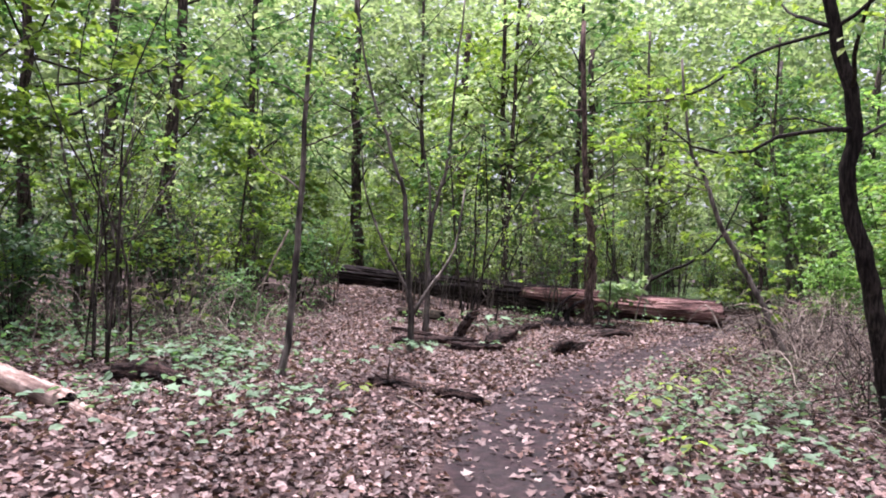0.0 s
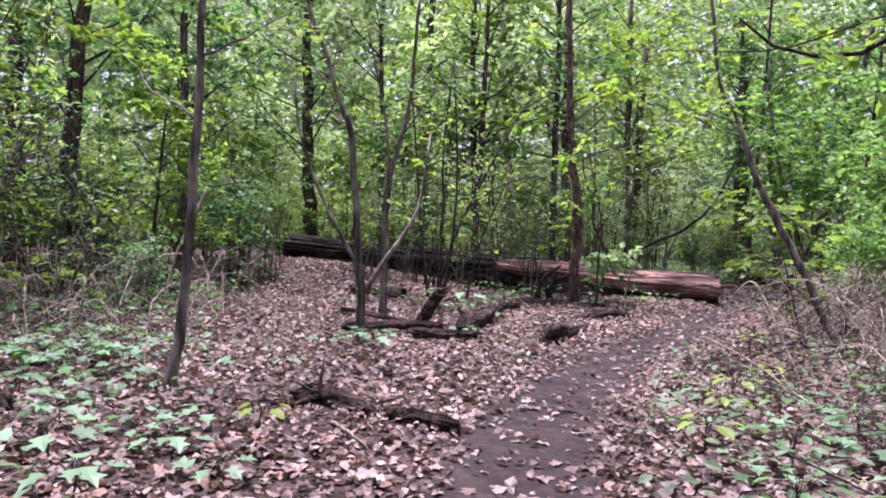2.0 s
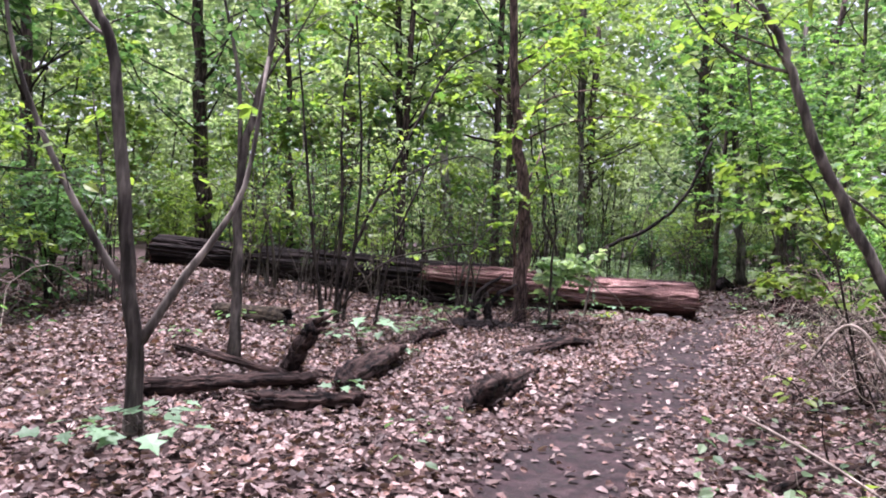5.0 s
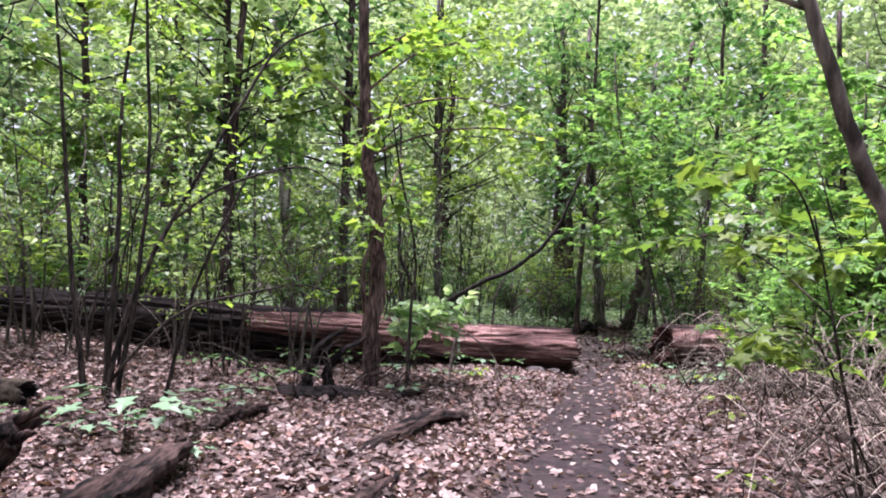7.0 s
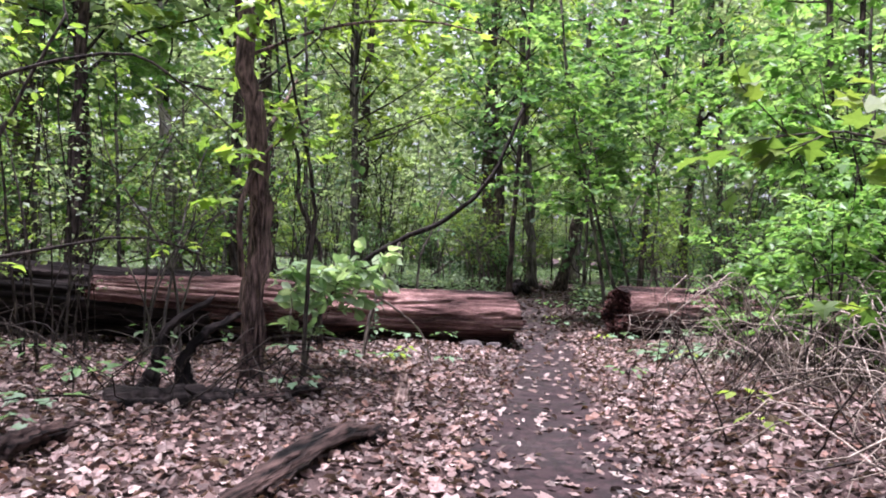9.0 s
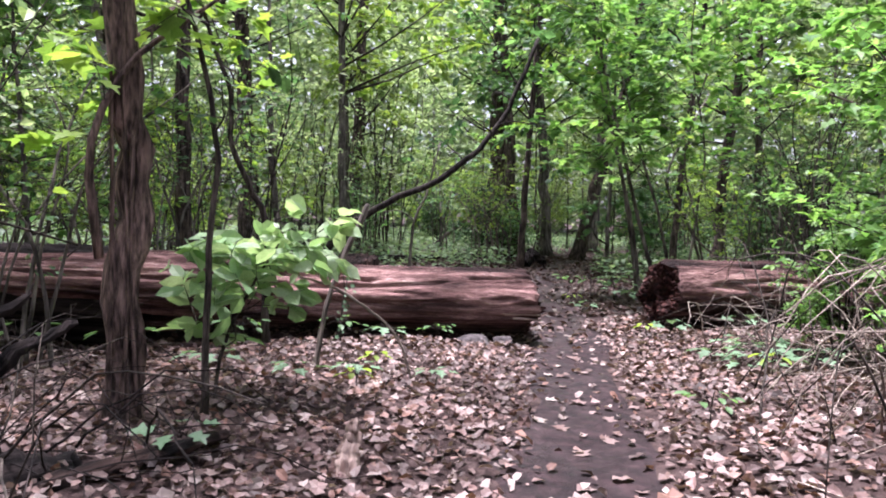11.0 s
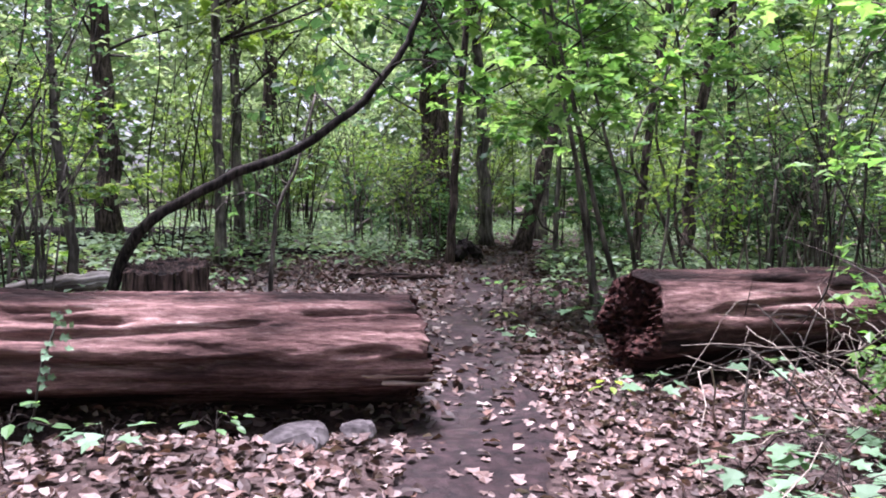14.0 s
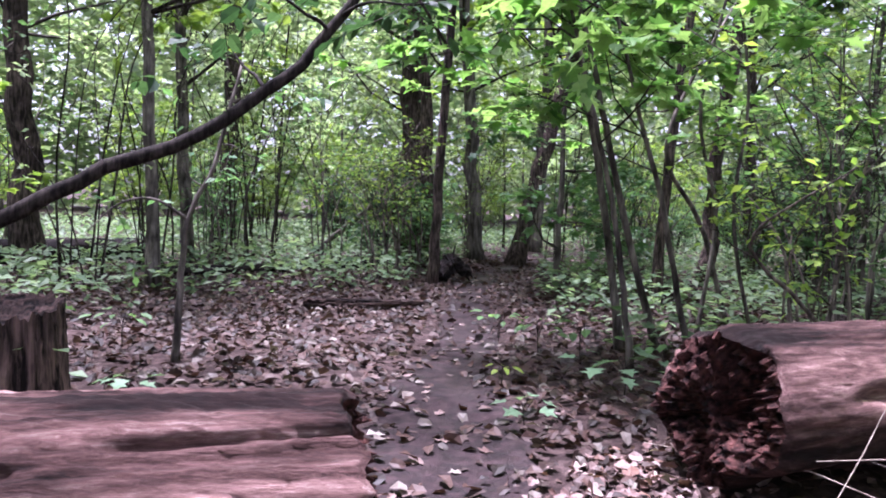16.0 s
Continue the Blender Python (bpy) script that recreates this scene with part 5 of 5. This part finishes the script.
TREE_PLANTS = [(BIG_SEEDLING, 1.0, 15.3, 1.25), (BIG_SEEDLING, 0.75, 15.25, 0.7), (BIG_SEEDLING, 1.35, 15.4, 0.7), (SEEDLING, 1.5, 14.4, 0.9), (SEEDLING, 1.85, 16.2, 0.8), (SEEDLING, 3.9, 17.15, 0.9),
    (WEED, 1.9, 17.9, 1.0), (WEED, 1.5, 18.1, 0.9), (SEEDLING, 2.3, 17.5, 0.9), (BRIGHT, 6.7, 15.0, 1.1), (BRIGHT, 6.45, 14.65, 0.9), (WEED, 6.9, 16.6, 0.8),
    (BRIGHT, 5.15, 12.9, 1.0), (BRIGHT, 4.6, 11.9, 1.0), (BRIGHT, 3.7, 9.6, 1.1), (BRIGHT, 3.1, 9.1, 1.2), (BRIGHT, 2.6, 8.2, 1.1), (WEED, 2.4, 6.8, 1.0),
    (WEED, 3.2, 7.4, 1.0), (SEEDLING, 2.8, 6.2, 1.1), (SEEDLING, 3.6, 8.4, 1.1), (WEED, 0.2, 15.5, 0.9), (WEED, -0.6, 15.9, 1.0), (WEED, -0.9, 14.6, 0.9),
    (BIG_SEEDLING, 2.2, 6.6, 0.6), (BIG_SEEDLING, 3.0, 7.0, 0.7), (BIG_SEEDLING, 2.5, 7.6, 0.6), (WEED, 2.0, 6.0, 0.9), (BRIGHT, 2.1, 7.3, 1.2), (SEEDLING, 3.4, 6.6, 1.2), (WEED, 3.0, 8.1, 1.0), (BIG_SEEDLING, 3.6, 7.8, 0.7),
    (SEEDLING, 2.7, 8.8, 1.0), (WEED, 3.4, 9.0, 0.9), (BRIGHT, 1.9, 5.4, 1.1), (SEEDLING, 2.4, 5.2, 1.2), (BIG_SEEDLING, 2.9, 5.6, 0.6), (WEED, 4.2, 8.6, 1.1), (WEED, 2.6, 17.05, 1.1), (WEED, 2.2, 17.2, 1.0), (SEEDLING, 2.0, 16.7, 1.1)]
LOG_PLANTS = [(BIG_SEEDLING, 9.5, 18.0, 0.6), (SEEDLING, 9.0, 17.6, 1.2), (BIG_SEEDLING, 8.45, 17.75, 0.55), (BIG_SEEDLING, 8.75, 17.9, 0.75), (BIG_SEEDLING, 9.1, 18.35, 0.75), (SEEDLING, 8.55, 18.3, 1.0),
    (SEEDLING, 9.25, 19.65, 1.0), (BRIGHT, 9.0, 19.75, 0.8), (SEEDLING, 10.3, 19.6, 1.1), (BRIGHT, 8.55, 17.6, 1.0), (SEEDLING, 4.75, 18.3, 0.9), (SEEDLING, 5.2, 18.35, 0.8),
    (BRIGHT, 5.45, 18.6, 0.8), (SEEDLING, 4.2, 18.8, 1.1), (SEEDLING, 5.75, 18.15, 0.7), (BRIGHT, 5.1, 18.0, 0.8), (SEEDLING, 5.9, 19.7, 0.9), (WEED, 4.6, 19.9, 1.0),
    (WEED, 5.5, 19.8, 0.9), (WEED, 6.4, 19.65, 0.7), (WEED, 3.6, 19.4, 1.1), (WEED, 2.9, 19.6, 1.1)]
CLEARING_PLANTS = [(WEED, 11.0, 23.0, 1.3), (WEED, 10.9, 23.5, 1.2), (WEED, 11.3, 22.3, 1.2), (BIG_SEEDLING, 10.5, 21.9, 0.9), (WEED, 10.9, 24.2, 1.1), (SEEDLING, 9.5, 21.7, 0.9),
    (BRIGHT, 9.9, 22.6, 0.8), (BIG_SEEDLING, 5.6, 22.6, 0.9), (WEED, 5.2, 23.1, 1.2), (WEED, 7.4, 24.6, 1.1), (SEEDLING, 7.3, 23.0, 0.9), (WEED, 6.4, 25.1, 1.2),
    (WEED, 5.4, 25.4, 1.3), (WEED, 4.6, 24.8, 1.3)]
for kind, x, y, s in HOLLOW_PLANTS + TREE_PLANTS + LOG_PLANTS + CLEARING_PLANTS:
    stand(kind, x, y, rng.uniform(0, 360), s)
for kind in (BIG_SEEDLING, SEEDLING, BRIGHT, WEED):
    for o in list(kind.children_recursive) + [kind]:
        bpy.data.objects.remove(o)

# creeper growing up the face of the log
ivy = thing("ivy", "strand of small pale ivy leaves climbing the log", "plant")
w = Wood()
strand = smooth_line([(5.55, 20.25, 0.0), (5.6, 20.2, 0.18), (5.63, 20.24, 0.4), (5.68, 20.3, 0.55), (5.72, 20.42, 0.66)], 12)
w.tube(strand, np.full(12, 0.006), 5)
w.put("stem", M_TWIG, ivy)
v, f = leaf_batch(np.zeros((1, 3)), np.array([(1.0, 0, 0)]), np.array([(0, 0, 1.0)]), np.ones(1), MAPLE)
first = None
for k in range(26):
    p = strand[min(11, k // 2)] + rng.normal(size=3) * (0.03, 0.01, 0.03) + np.array((0, -0.02, 0))
    m = pose(*p, 60 + rng.uniform(-30, 30), rng.uniform(-30, 30), rng.uniform(-60, 60)) @ Matrix.Scale(rng.uniform(0.035, 0.06), 4)
    if first is None:
        first = mesh_object("leaf", v, f, M_PALE, ivy, smooth=False)
        first.matrix_basis = m
    else:
        o = new("leaf", first.data)
        o.parent, o.matrix_basis = ivy, m


def brush_pile(label, centre, size, tall, stems, seed, mat):
    """A tangle of dead canes and twigs, each stem a part."""
    rng = np.random.default_rng(seed)
    pile = thing("brush_pile", label, "brush")
    for _ in range(stems):
        x, y = centre[0] + rng.normal() * size[0] * 0.5, centre[1] + rng.normal() * size[1] * 0.5
        if off_trail(x, y)[0] < 0.95:
            continue
        z = ground_at(x, y)
        a, ln, rise = rng.uniform(0, 6.3), rng.uniform(0.6, 1.9), rng.uniform(0.05, 1.0) * tall
        dx, dy = math.cos(a) * ln, math.sin(a) * ln
        ex, ey = x + dx, y + dy
        if off_trail(ex, ey)[0] < 0.6:
            ex, ey = x - dx, y - dy
        line = smooth_line([(x, y, z - 0.02), ((x + ex) / 2 + rng.normal() * 0.12, (y + ey) / 2 + rng.normal() * 0.12, z + rise), (ex, ey, z + rise * rng.uniform(0.1, 1.1))], 9)
        line[1:-1] += rng.normal(size=(7, 3)) * 0.02
        w = Wood()
        r = rng.uniform(0.003, 0.009)
        w.tube(line, np.linspace(r, r * 0.4, 9), 4)
        for _ in range(rng.integers(0, 3)):
            k = rng.integers(2, 8)
            w.tube(bent(rng, line[k], rng.normal(size=3) + np.array((0, 0, 0.3)), rng.uniform(0.15, 0.5), 3, 0.2, 0), [r * 0.5, r * 0.4, r * 0.3, r * 0.2], 3)
        w.put("stem", mat if rng.uniform() < 0.6 else M_TWIG, pile)
    return pile


brush_pile("tangled heap of dry grey canes and twigs beside the path", (7.7, 14.9), (1.4, 2.3), 1.05, 300, 71, M_DRYTWIG)
brush_pile("tangle of dry brown twigs and canes under the bushes", (6.2, 12.0), (1.1, 1.6), 0.9, 200, 72, M_DRYTWIG)
brush_pile("dead twigs and canes lying against the rotten log", (10.6, 18.7), (1.2, 0.8), 0.7, 70, 73, M_DRYTWIG)
brush_pile("dry twigs and brambles at the edge of the hollow", (-4.2, 12.0), (2.0, 3.0), 1.0, 260, 74, M_DRYTWIG)
brush_pile("thin dead twigs among low green leaves", (3.6, 7.6), (1.2, 2.2), 0.35, 80, 75, M_DRYTWIG)
brush_pile("tangle of black rotten roots and twigs beside the tree", (2.9, 17.15), (0.9, 0.5), 0.6, 46, 76, M_DARKLOG)
brush_pile("thin dark twigs along the old log", (1.0, 19.3), (2.6, 0.8), 0.6, 70, 77, M_TWIG)
brush_pile("tangle of dry brambles round the crooked tree", (5.2, 8.8), (1.0, 1.5), 1.0, 170, 78, M_DRYTWIG)
